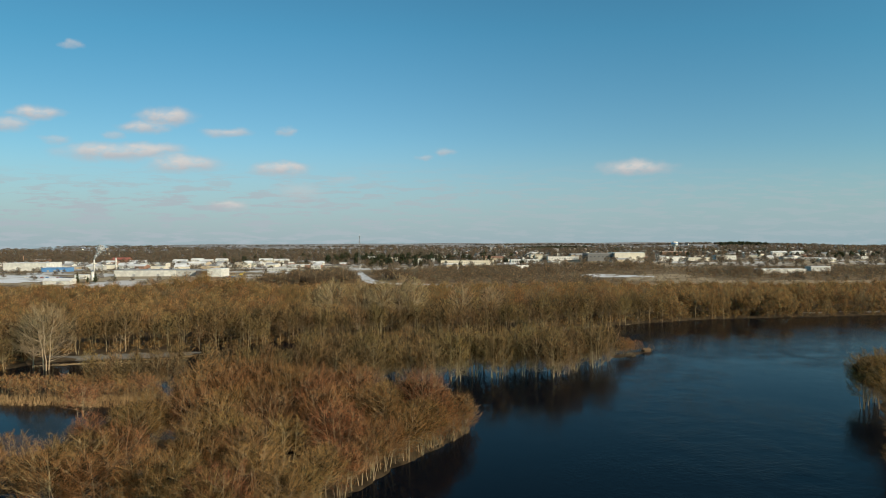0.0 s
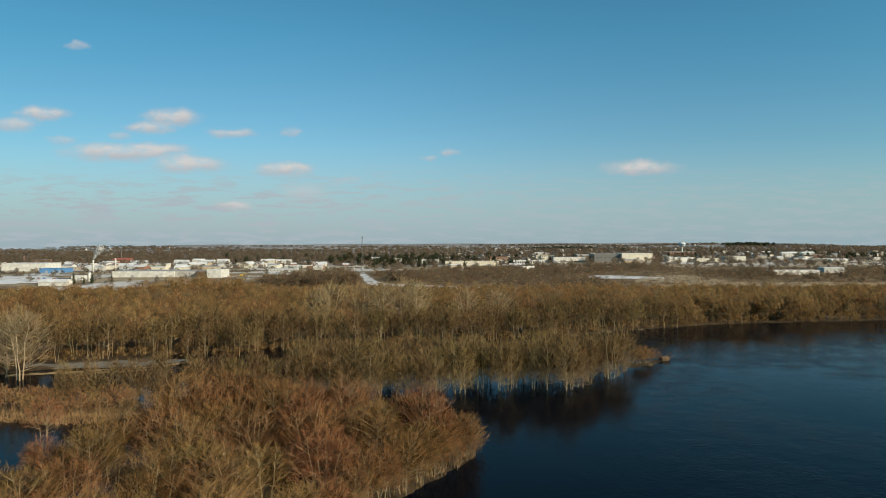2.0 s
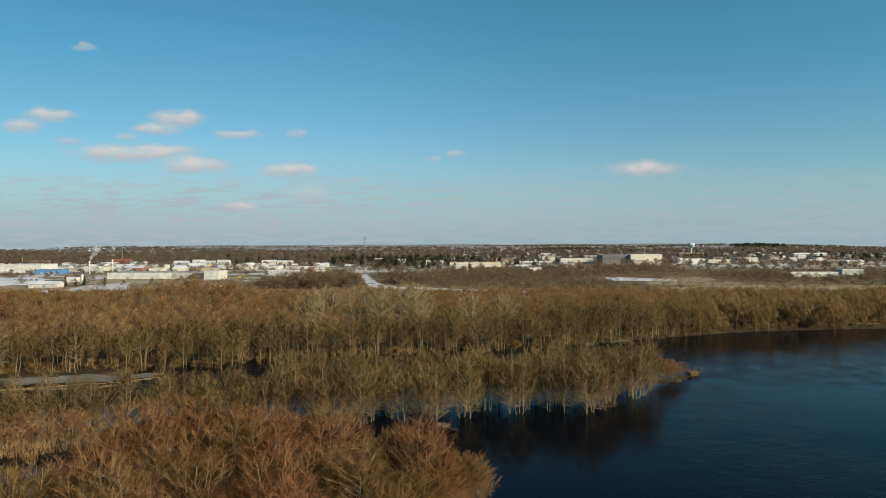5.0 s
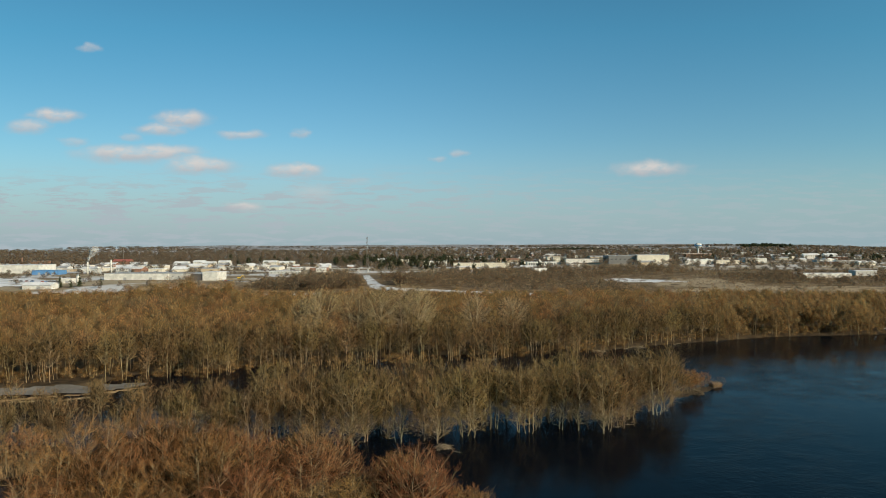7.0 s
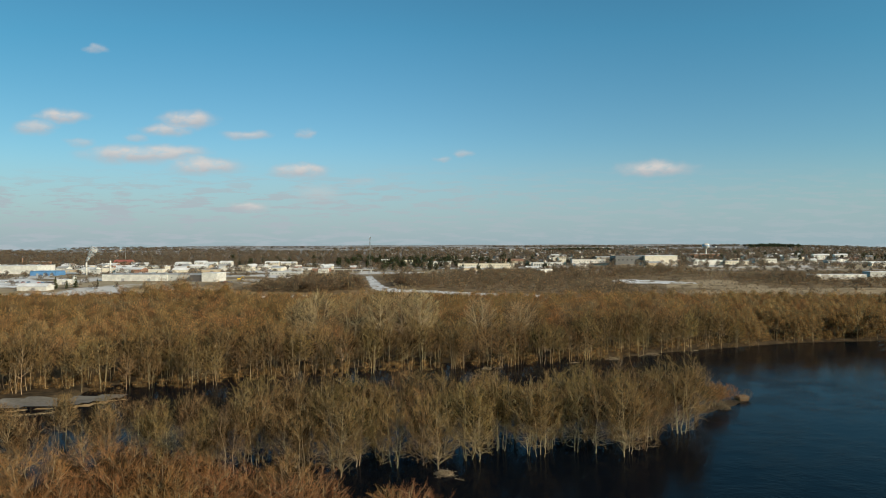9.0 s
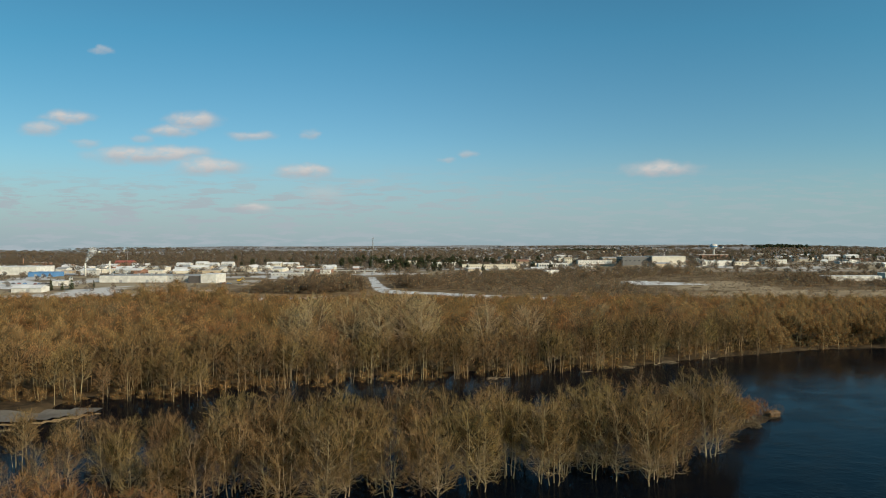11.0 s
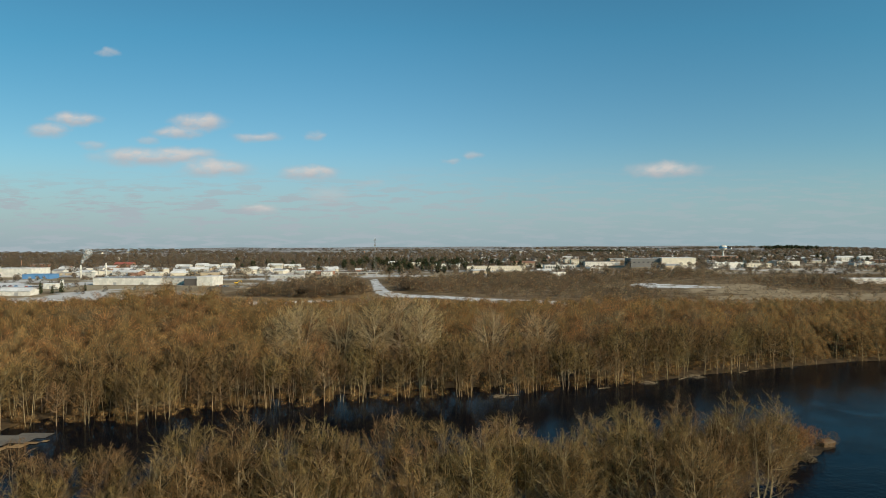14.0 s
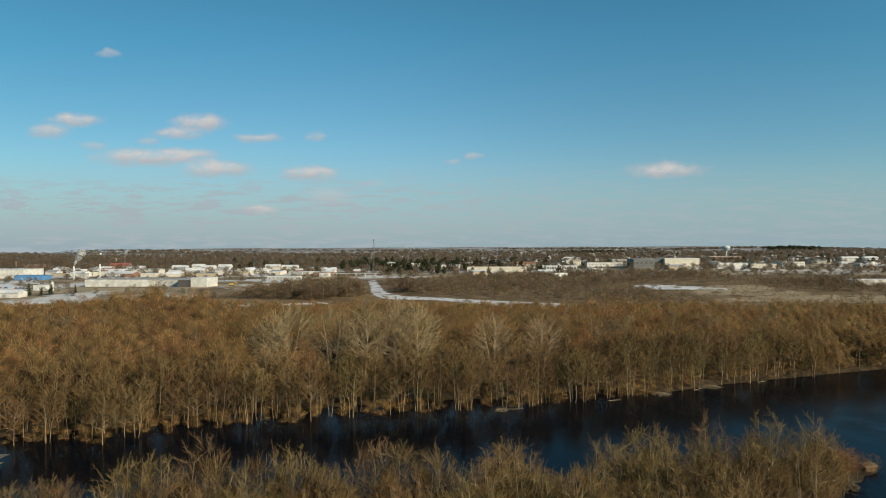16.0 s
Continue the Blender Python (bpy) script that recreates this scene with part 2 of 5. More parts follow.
SCRUB_MATS = [wood_bark, far_twigs, wood_tan, wood_tan, haze_brush, haze_scrub, haze_brush]
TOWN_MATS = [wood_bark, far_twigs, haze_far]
reed = mottled("dry_reeds", (0.270, 0.165, 0.075), (0.430, 0.290, 0.145), 0.15, 1.2)
straw = mottled("bleached_straw", (0.31, 0.23, 0.13), (0.50, 0.39, 0.235), 0.3, 1.5)
drift = mottled("bleached_driftwood", (0.19, 0.142, 0.088), (0.35, 0.275, 0.185), 0.4, 3.0)
snow = mottled("old_snow", (0.62, 0.62, 0.63), (0.86, 0.86, 0.86), 0.05, 0.4, c=(0.42, 0.38, 0.32))
ice = mottled("river_ice", (0.46, 0.46, 0.46), (0.74, 0.74, 0.74), 0.04, 0.3, rough=0.85, gloss=0.15)
gravel = mottled("gravel_bar", (0.125, 0.115, 0.100), (0.220, 0.205, 0.180), 0.12, 1.2)
dry_grass = mottled("dry_grass", (0.17, 0.115, 0.058), (0.31, 0.225, 0.12), 0.08, 0.7)
marsh = mottled("pale_marsh_grass", (0.25, 0.182, 0.105), (0.42, 0.325, 0.205), 0.05, 0.5)
field = mottled("stubble_field", (0.30, 0.23, 0.14), (0.44, 0.36, 0.24), 0.02, 0.2, c=(0.60, 0.58, 0.56))
asphalt = mottled("asphalt", (0.07, 0.07, 0.07), (0.13, 0.125, 0.12), 0.05, 0.5)


def ground_material():
    mat, tree, bsdf = material("floodplain_soil", 0.95, 0.1)
    m, ramp, mix, nz, st = nodes_of(tree)
    p = place_of(tree)
    xyz = tree.nodes.new("ShaderNodeSeparateXYZ")
    tree.links.new(p, xyz.inputs[0])
    litter = mix(ramp(nz(p, 0.35, 5.0), 0.35, 0.65), (0.034, 0.025, 0.015), (0.085, 0.060, 0.035))
    litter = mix(ramp(nz(p, 0.05, 3.0), 0.5, 0.7), litter, (0.115, 0.082, 0.046))
    town = mix(ramp(nz(p, 0.02, 5.0), 0.4, 0.6), (0.19, 0.14, 0.088), (0.37, 0.30, 0.20))
    town = mix(ramp(nz(p, 0.013, 4.0), 0.50, 0.58), town, (0.60, 0.585, 0.565))
    meadow = mix(ramp(nz(p, 0.06, 5.0), 0.36, 0.64), (0.12, 0.082, 0.044), (0.24, 0.172, 0.098))
    litter = mix(ramp(xyz.outputs[1], 520, 580), litter, meadow)
    back = m("SUBTRACT", xyz.outputs[1], ramp(xyz.outputs[0], -240, -140, 0, 380))
    tone = mix(ramp(back, 570, 640), litter, town)
    belt = mix(ramp(nz(p, 0.02, 5.0), 0.4, 0.62), (0.125, 0.095, 0.066), (0.215, 0.165, 0.115))
    tone = mix(ramp(xyz.outputs[1], 1190, 1280), tone, belt)
    # distant farmland: woods, stubble and snow in long strips, paled and greyed for haze
    farm = mix(ramp(nz(st(p, 0.0012, 0.004, 1), 1.0, 5.0), 0.45, 0.6), (0.17, 0.155, 0.145), (0.30, 0.275, 0.25))
    farm = mix(ramp(nz(st(p, 0.0016, 0.006, 1), 1.7, 4.0), 0.52, 0.60), farm, (0.52, 0.53, 0.55))
    tone = mix(ramp(xyz.outputs[1], 1700, 2300), tone, farm)
    tree.links.new(tone, bsdf.inputs["Base Color"])
    bump(tree, bsdf, nz(p, 1.2, 4.0), 0.6, 0.2)
    return mat


def water_material():
    mat, tree, bsdf = material("river_water", 0.06, 0.075)
    m, ramp, mix, nz, st = nodes_of(tree)
    p = place_of(tree)
    bsdf.inputs["IOR"].default_value = 1.333
    gusts = m("MULTIPLY", ramp(nz(st(p, 0.022, 0.018, 1), 1.0, 3.0), 0.30, 0.60), ramp(nz(st(p, 0.11, 0.10, 1), 1.0, 6.0, 0.65), 0.36, 0.62))
    tone = mix(nz(p, 0.03, 3.0), (0.0018, 0.0034, 0.0062), (0.0034, 0.0056, 0.0092))
    # the wind reaches the open bay, not the sheltered side channels
    xyz = tree.nodes.new("ShaderNodeSeparateXYZ")
    tree.links.new(p, xyz.inputs[0])
    gusts = m("MULTIPLY", gusts, ramp(xyz.outputs[0], -10, 75, 0.05, 1.0))
    tree.links.new(tone, bsdf.inputs["Base Color"])
    tree.links.new(m("ADD", m("MULTIPLY", gusts, 0.14), 0.05), bsdf.inputs["Roughness"])
    ripple = m("ADD", m("MULTIPLY", nz(st(p, 1.4, 1.0, 1), 1.0, 3.0), m("ADD", m("MULTIPLY", gusts, 0.9), 0.25)),
               m("MULTIPLY", nz(st(p, 0.35, 0.22, 1), 1.0, 3.0), ramp(xyz.outputs[0], -10, 75, 0.10, 0.45)))
    bump(tree, bsdf, ripple, 0.55, 0.16)
    return mat


soil, river = ground_material(), water_material()


def plain(name, tone, rough=0.7, gloss=0.3, metal=0.0, spread=0.12):
    lo, hi = tuple(v * (1 - spread) for v in tone), tuple(min(1, v * (1 + spread)) for v in tone)
    mat = mottled(name, lo, hi, 0.25, 2.0, rough, gloss)
    mat.node_tree.nodes["Principled BSDF"].inputs["Metallic"].default_value = metal
    return mat


white_metal = plain("white_metal_cladding", (0.64, 0.62, 0.57), 0.55, 0.3, 0.0, 0.2)
grey_wall = plain("grey_concrete_wall", (0.45, 0.44, 0.41))
cream_wall = plain("cream_stucco", (0.62, 0.565, 0.46))
tan_wall = plain("tan_siding", (0.42, 0.34, 0.24))
brick_wall = plain("brown_brick", (0.27, 0.15, 0.10))
blue_wall = plain("blue_metal_cladding", (0.10, 0.24, 0.46), 0.45, 0.4)
green_wall = plain("pale_green_wall", (0.52, 0.55, 0.42))
red_roof = plain("red_metal_roof", (0.36, 0.115, 0.085), 0.5)
dark_roof = plain("dark_shingles", (0.09, 0.08, 0.075))
grey_roof = plain("grey_roof", (0.34, 0.34, 0.34))
snow_roof = mottled("snowy_roof", (0.56, 0.56, 0.56), (0.82, 0.82, 0.82), 0.08, 0.5)
glass_dark = plain("dark_window_glass", (0.06, 0.065, 0.07), 0.1, 0.5)
steel = plain("galvanised_steel", (0.40, 0.41, 0.42), 0.5, 0.4, 0.5)
mast_steel = plain("weathered_steel", (0.16, 0.155, 0.15), 0.6, 0.3)
house_grey = plain("grey_siding", (0.40, 0.38, 0.35))
patchy_roof = mottled("roof_with_thin_snow", (0.12, 0.11, 0.105), (0.42, 0.42, 0.43), 0.1, 0.6)
yellow_paint = plain("yellow_paint", (0.70, 0.46, 0.05), 0.5)
steam_mat, steam_tree, steam_bsdf = material("steam", 1.0, 0.0)
steam_bsdf.inputs["Base Color"].default_value = (0.62, 0.62, 0.62, 1)
steam_m, steam_ramp, _, steam_nz, _ = nodes_of(steam_tree)
steam_tree.links.new(steam_ramp(steam_nz(place_of(steam_tree), 0.35, 4.0), 0.34, 0.70, 0.03, 0.50), steam_bsdf.inputs["Alpha"])


# ---- mesh helpers ----
def mesh_of(name, verts, tris, mats, slots=None):
    """A mesh from arrays of corners and triangles."""
    me = bpy.data.meshes.new(name)
    verts, tris = np.asarray(verts, np.float32), np.asarray(tris, np.int32)
    me.vertices.add(len(verts))
    me.vertices.foreach_set("co", verts.ravel())
    me.loops.add(tris.size)
    me.loops.foreach_set("vertex_index", tris.ravel())
    me.polygons.add(len(tris))
    me.polygons.foreach_set("loop_start", np.arange(0, tris.size, 3, dtype=np.int32))
    for mat in mats:
        me.materials.append(mat)
    if slots is not None:
        me.polygons.foreach_set("material_index", np.asarray(slots, np.int32))
    me.update(calc_edges=True)
    return me


def part(name, bm, mat, parent, label=""):
    """Links a bmesh as one mesh under a thing or under a part."""
    me = bpy.data.meshes.new(name)
    bm.normal_update()
    bm.to_mesh(me)
    bm.free()
    me.materials.append(mat)
    ob = new(name, me)
    ob.parent = parent
    return tagged(ob, label)


def thing(name, m, label, category, group="", kind=""):
    ob = new(name)
    ob.empty_display_size = 0.5
    ob.matrix_basis = m
    return tagged(ob, label, category, group, kind)


def box(x0, x1, y0, y1, z0, z1, bevel=0.0):
    bm = bmesh.new()
    bmesh.ops.create_cube(bm, size=1.0)
    for v in bm.verts:
        v.co = (x0 + (v.co.x + 0.5) * (x1 - x0), y0 + (v.co.y + 0.5) * (y1 - y0), z0 + (v.co.z + 0.5) * (z1 - z0))
    if bevel:
        bmesh.ops.bevel(bm, geom=bm.edges[:], offset=bevel, segments=1, affect="EDGES")
    return bm


def tube(points, radii, sides):
    """Corners and triangles of a tapered tube along points."""
    points, radii = np.asarray(points, float), np.asarray(radii, float)
    ways = np.gradient(points, axis=0)
    ways /= np.linalg.norm(ways, axis=1, keepdims=True) + 1e-9
    side = np.cross(ways, (0.31, 0.87, 0.38))
    side /= np.linalg.norm(side, axis=1, keepdims=True) + 1e-9
    other = np.cross(ways, side)
    a = np.arange(sides) * 2 * np.pi / sides
    ring = points[:, None] + radii[:, None, None] * (np.cos(a)[None, :, None] * side[:, None] + np.sin(a)[None, :, None] * other[:, None])
    tris = []
    for r in range(len(points) - 1):
        for s in range(sides):
            p, q = r * sides + s, r * sides + (s + 1) % sides
            tris += [(p, q, q + sides), (p, q + sides, p + sides)]
    return ring.reshape(-1, 3), np.array(tris)


def joined(pieces):
    verts, tris, n = [], [], 0
    for v, f in pieces:
        verts.append(v)
        tris.append(np.asarray(f) + n)
        n += len(v)
    return np.concatenate(verts), np.concatenate(tris)


# ---- lie of the land ----
def inside(poly, x, y):
    """Whether points lie in a polygon, and how far they are from its edge."""
    poly = np.asarray(poly, float)
    hit, far = np.zeros(x.shape, bool), np.full(x.shape, 1e9)
    for (ax, ay), (bx, by) in zip(poly, np.roll(poly, -1, axis=0)):
        cross = ((ay > y) != (by > y)) & (x < (bx - ax) * (y - ay) / (by - ay + 1e-12) + ax)
        hit ^= cross
        k = np.clip(((x - ax) * (bx - ax) + (y - ay) * (by - ay)) / ((bx - ax) ** 2 + (by - ay) ** 2), 0, 1)
        far = np.minimum(far, np.hypot(x - ax - k * (bx - ax), y - ay - k * (by - ay)))
    return hit, far


FAR_BANK = [(-2000, 150), (-320, 190), (-200, 203), (-150, 216), (-136, 231), (-115, 240), (-100, 246), (-90, 258), (-97, 266), (-80, 269), (-66, 281), (-40, 287),
            (-14, 296), (16, 302), (42, 311), (60, 317), (91, 333), (156, 358), (214, 366), (269, 374), (420, 392), (800, 430), (2000, 470),
            (2000, 5000), (-2000, 5000)]
PENINSULA = [(-45, 40), (-28, 88), (-18, 111), (-10, 126), (-6, 131), (0, 140), (7, 152), (4, 160), (-4, 171), (-30, 178), (-60, 180),
             (-78, 168), (-80, 152), (-92, 130), (-110, 120), (-140, 118), (-200, 110), (-300, 100), (-300, 20), (-100, 20)]
REED_BANK = [(-300, 170), (-200, 178), (-140, 186), (-107, 181), (-88, 177), (-79, 185), (-86, 198), (-110, 200), (-140, 199), (-200, 190), (-300, 182)]
RIGHT_BANK = [(60, 60), (76, 98), (88, 116), (104, 142), (118, 170), (138, 188), (230, 222), (420, 270), (2000, 300), (2000, -400), (60, -400)]
SPUR = [(67, 241), (73, 245), (80, 250), (86, 255), (84, 258), (76, 255), (66, 247)]


def level(x, y):
    """The height of the dry land, without the river."""
    mid = np.interp(y, [0, 560, 1000, 1400, 1800, 2500, 3200, 4600], [0.8, 0.8, 1.5, 3.5, 9, 17, 25, 38])
    west = np.interp(y, [0, 560, 700, 1000, 1400, 1800, 2500, 3200, 4600], [0.8, 0.8, 5, 6, 7, 10, 17, 25, 38])
    east_ = np.interp(y, [0, 560, 900, 1230, 1800, 2500, 3200, 4600], [0.8, 0.8, 6, 11, 15, 20, 28, 40])
    a, b = np.clip((-x - 120) / 120, 0, 1), np.clip((x - 150) / 150, 0, 1)
    out_ = mid + (west - mid) * a + (east_ - mid) * b
    # wooded hills towards the horizon
    hills = 14 * np.exp(-((x - 1230) / 330) ** 2 - ((y - 2600) / 420) ** 2) + 20 * np.exp(-((x - 2700) / 500) ** 2 - ((y - 4200) / 300) ** 2)
    hills = hills + 5 * np.exp(-((x - 900) / 900) ** 2 - ((y - 4100) / 400) ** 2)
    hills = hills + 15 * np.exp(-((x + 2800) / 1100) ** 2 - ((y - 3850) / 350) ** 2)
    rolls = (np.sin(x / 410 + 1) * np.cos(x / 173) * 2.5 + np.sin(x / 97) * 0.8) * np.clip((y - 3000) / 1200, 0, 1)
    return out_ + hills + rolls


def wobble(x, y):
    return (np.sin(x * 0.21 + 1.3 * np.sin(y * 0.13)) + np.sin(y * 0.27 + 1.7 * np.sin(x * 0.11 + 2)) + 0.7 * np.sin(x * 0.53 + y * 0.47)) / 2.7


def ground_height(x, y):
    x, y = np.asarray(x, float), np.asarray(y, float)
    z = np.full(x.shape, -1.6)
    for poly, top, slope in ((FAR_BANK, None, 0.30), (PENINSULA, 0.16, 0.16), (REED_BANK, 0.35, 0.3), (RIGHT_BANK, 1.2, 0.4), (SPUR, 0.12, 0.2)):
        hit, far = inside(poly, x, y)
        sd = np.where(hit, far, -far)
        cap = level(x, y) if top is None else top
        sd = sd - ((3.0 + 11.0 * np.clip((64 - x) / 10, 0, 1) * np.clip((x + 160) / 10, 0, 1)) if top is None else 0.0)
        z = np.maximum(z, np.minimum(0.05 + sd * slope, cap))
    hit, far = inside(PENINSULA, x, y)
    z = z + np.where(hit, np.clip(far / 6, 0, 1) * (wobble(x, y) * 0.42 - 0.05), wobble(x, y) * 0.12)
    return z


def spread(stops):
    """Grid lines from (start, end, step) stretches."""
    out_ = []
    for a, b, step in stops:
        out_ += list(np.arange(a, b - 1e-6, step))
    return np.array(out_ + [stops[-1][1]])


gx = spread([(-4800, -1600, 400), (-1600, -640, 80), (-640, -320, 20), (-320, 320, 3.5), (320, 640, 20), (640, 1600, 80), (1600, 4800, 200)])
gy = spread([(-4800, -800, 500), (-800, 0, 100), (0, 60, 10), (60, 400, 3.0), (400, 700, 10), (700, 1600, 30), (1600, 4600, 100)])
GX, GY = np.meshgrid(gx, gy)
GZ = ground_height(GX, GY)
cols, rows_n = len(gx), len(gy)
idx = np.arange(cols * rows_n).reshape(rows_n, cols)
a, b, c, d = idx[:-1, :-1].ravel(), idx[:-1, 1:].ravel(), idx[1:, 1:].ravel(), idx[1:, :-1].ravel()
ground = new("ground", mesh_of("ground", np.stack([GX, GY, GZ], -1).reshape(-1, 3), np.concatenate([np.stack([a, b, c], 1), np.stack([a, c, d], 1)]), [soil]))
for poly in ground.data.polygons:
    poly.use_smooth = True
tagged(ground, "brown winter floodplain and farmland with patches of snow", "ground", kind="structure")

bm = bmesh.new()
bmesh.ops.create_grid(bm, x_segments=8, y_segments=8, size=1.0)
for v in bm.verts:
    v.co = (v.co.x * 1900, -190 + v.co.y * 690, 0)
me = bpy.data.meshes.new("water")
bm.to_mesh(me)
bm.free()
me.materials.append(river)
tagged(new("water", me), "dark blue flooded river with wind ripples", "river", kind="structure")


def sheet(name, poly, mat, label, category, step=4.0, rise=0.06):
    """A thin cover lying on the land inside an outline, with a ragged edge."""
    poly = np.asarray(poly, float)
    xs = np.arange(poly[:, 0].min() - step, poly[:, 0].max() + step, step)
    ys = np.arange(poly[:, 1].min() - step, poly[:, 1].max() + step, step)
    X, Y = np.meshgrid(xs, ys)
    hit, far = inside(poly, X, Y)
    keep = np.where(hit, far, -far) + wobble(X * 1.7, Y * 1.7) * step * 0.6 > 0
    Z = np.maximum(ground_height(X, Y), 0.02) + rise
    n = len(xs)
    ids = np.arange(X.size).reshape(X.shape)
    q = keep[:-1, :-1] & keep[1:, 1:] & keep[:-1, 1:] & keep[1:, :-1]
    a, b, c, d = ids[:-1, :-1][q], ids[:-1, 1:][q], ids[1:, 1:][q], ids[1:, :-1][q]
    ob = new(name, mesh_of(name, np.stack([X, Y, Z], -1).reshape(-1, 3), np.concatenate([np.stack([a, b, c], 1), np.stack([a, c, d], 1)]), [mat]))
    return tagged(ob, label, category, kind="structure")


sheet("backwater_ice", [(-108, 960), (-114, 930), (-97, 830), (-90, 780), (-76, 700), (-60, 655), (-20, 650), (40, 590), (60, 575), (92, 590), (88, 615), (40, 640), (-10, 672), (-45, 690), (-66, 735), (-84, 830), (-101, 930)],
      ice, "frozen snow-covered backwater channel winding through the woods", "ice", 2.0)
sheet("snow_patch", [(-175, 590), (-150, 585), (-120, 588), (-98, 620), (-110, 640), (-140, 612), (-170, 612)], snow, "patchy old snow between shrubs", "snow", 5.0)
sheet("snow_patch", [(-560, 830), (-545, 700), (-440, 660), (-400, 690), (-430, 760), (-500, 830)], snow, "snow-covered yard beside the factory", "snow", 8.0)
sheet("snow_patch", [(-420, 590), (-330, 590), (-300, 610), (-330, 625), (-420, 618)], snow, "snow-covered lot at the edge of the woods", "snow", 6.0)
sheet("snow_patch", [(185, 760), (225, 745), (262, 735), (270, 760), (240, 800), (215, 830), (180, 820)], snow, "snow-streaked clearing", "snow", 6.0)
sheet("dry_field", [(205, 690), (262, 672), (315, 690), (318, 790), (262, 800), (225, 745)], marsh, "dry tan grass in a clearing", "field", 6.0)
sheet("dry_field", [(200, 625), (260, 612), (340, 606), (470, 625), (480, 672), (360, 682), (300, 685), (210, 660)], marsh, "dry tan marsh grass", "field", 6.0)
sheet("stubble_field", [(400, 1010), (520, 990), (690, 980), (720, 1120), (590, 1140), (470, 1100)], field, "tan winter field with thin snow", "field", 12.0)
sheet("gravel_bar", [(-146, 244.5), (-120, 245.5), (-104, 249.5), (-95, 257), (-93, 261), (-97, 264), (-114, 259), (-140, 253), (-160, 249)], gravel, "pale grey gravel bar at the water's edge", "gravel", 2.0)
sheet("shore_grass", [(56, 316), (66, 320.5), (91, 333.5), (116, 343.5), (130, 348.8), (130, 350), (108, 342), (88, 334), (70, 325), (58, 319)], dry_grass, "flattened dry grass along the far shore", "grass", 1.5, 0.10)
sheet("shore_grass", [(-138, 233), (-116, 242), (-101, 247), (-91, 257), (-95, 259), (-104, 250), (-118, 245), (-140, 238)], reed, "dry straw-coloured grass at the water's edge", "grass", 1.5, 0.10)
sheet("shore_ice", [(216, 379), (250, 383), (300, 388), (300, 394), (250, 389), (216, 384)], ice, "snow and ice among the trunks", "ice", 3.0)


# ---- trees ----
def unit(v):
    return v / (np.linalg.norm(v) + 1e-9)


def bent(rng, start, way, length, segs, lift, stray):
    """A branch's line: it wanders, and turns upward by lift."""
    pts, p, w = [start], np.array(start, float), unit(np.array(way, float))
    for _ in range(segs):
        w = unit(w + (0, 0, lift / segs) + rng.normal(0, stray, 3))
        p = p + w * length / segs
        pts.append(p)
    return np.array(pts)


def blades(rng, bases, ways, lengths, width):
    """Fine twigs, one slim tapered blade each."""
    n = len(bases)
    ways = ways / (np.linalg.norm(ways, axis=1, keepdims=True) + 1e-9)
    side = np.cross(ways, rng.normal(0, 1, (n, 3)))
    side /= np.linalg.norm(side, axis=1, keepdims=True) + 1e-9
    w = (width * rng.uniform(0.7, 1.3, n))[:, None]
    tips = bases + ways * lengths[:, None]
    verts = np.stack([bases - side * w / 2, bases + side * w / 2, tips], 1).reshape(-1, 3)
    return verts, np.arange(3 * n).reshape(-1, 3)


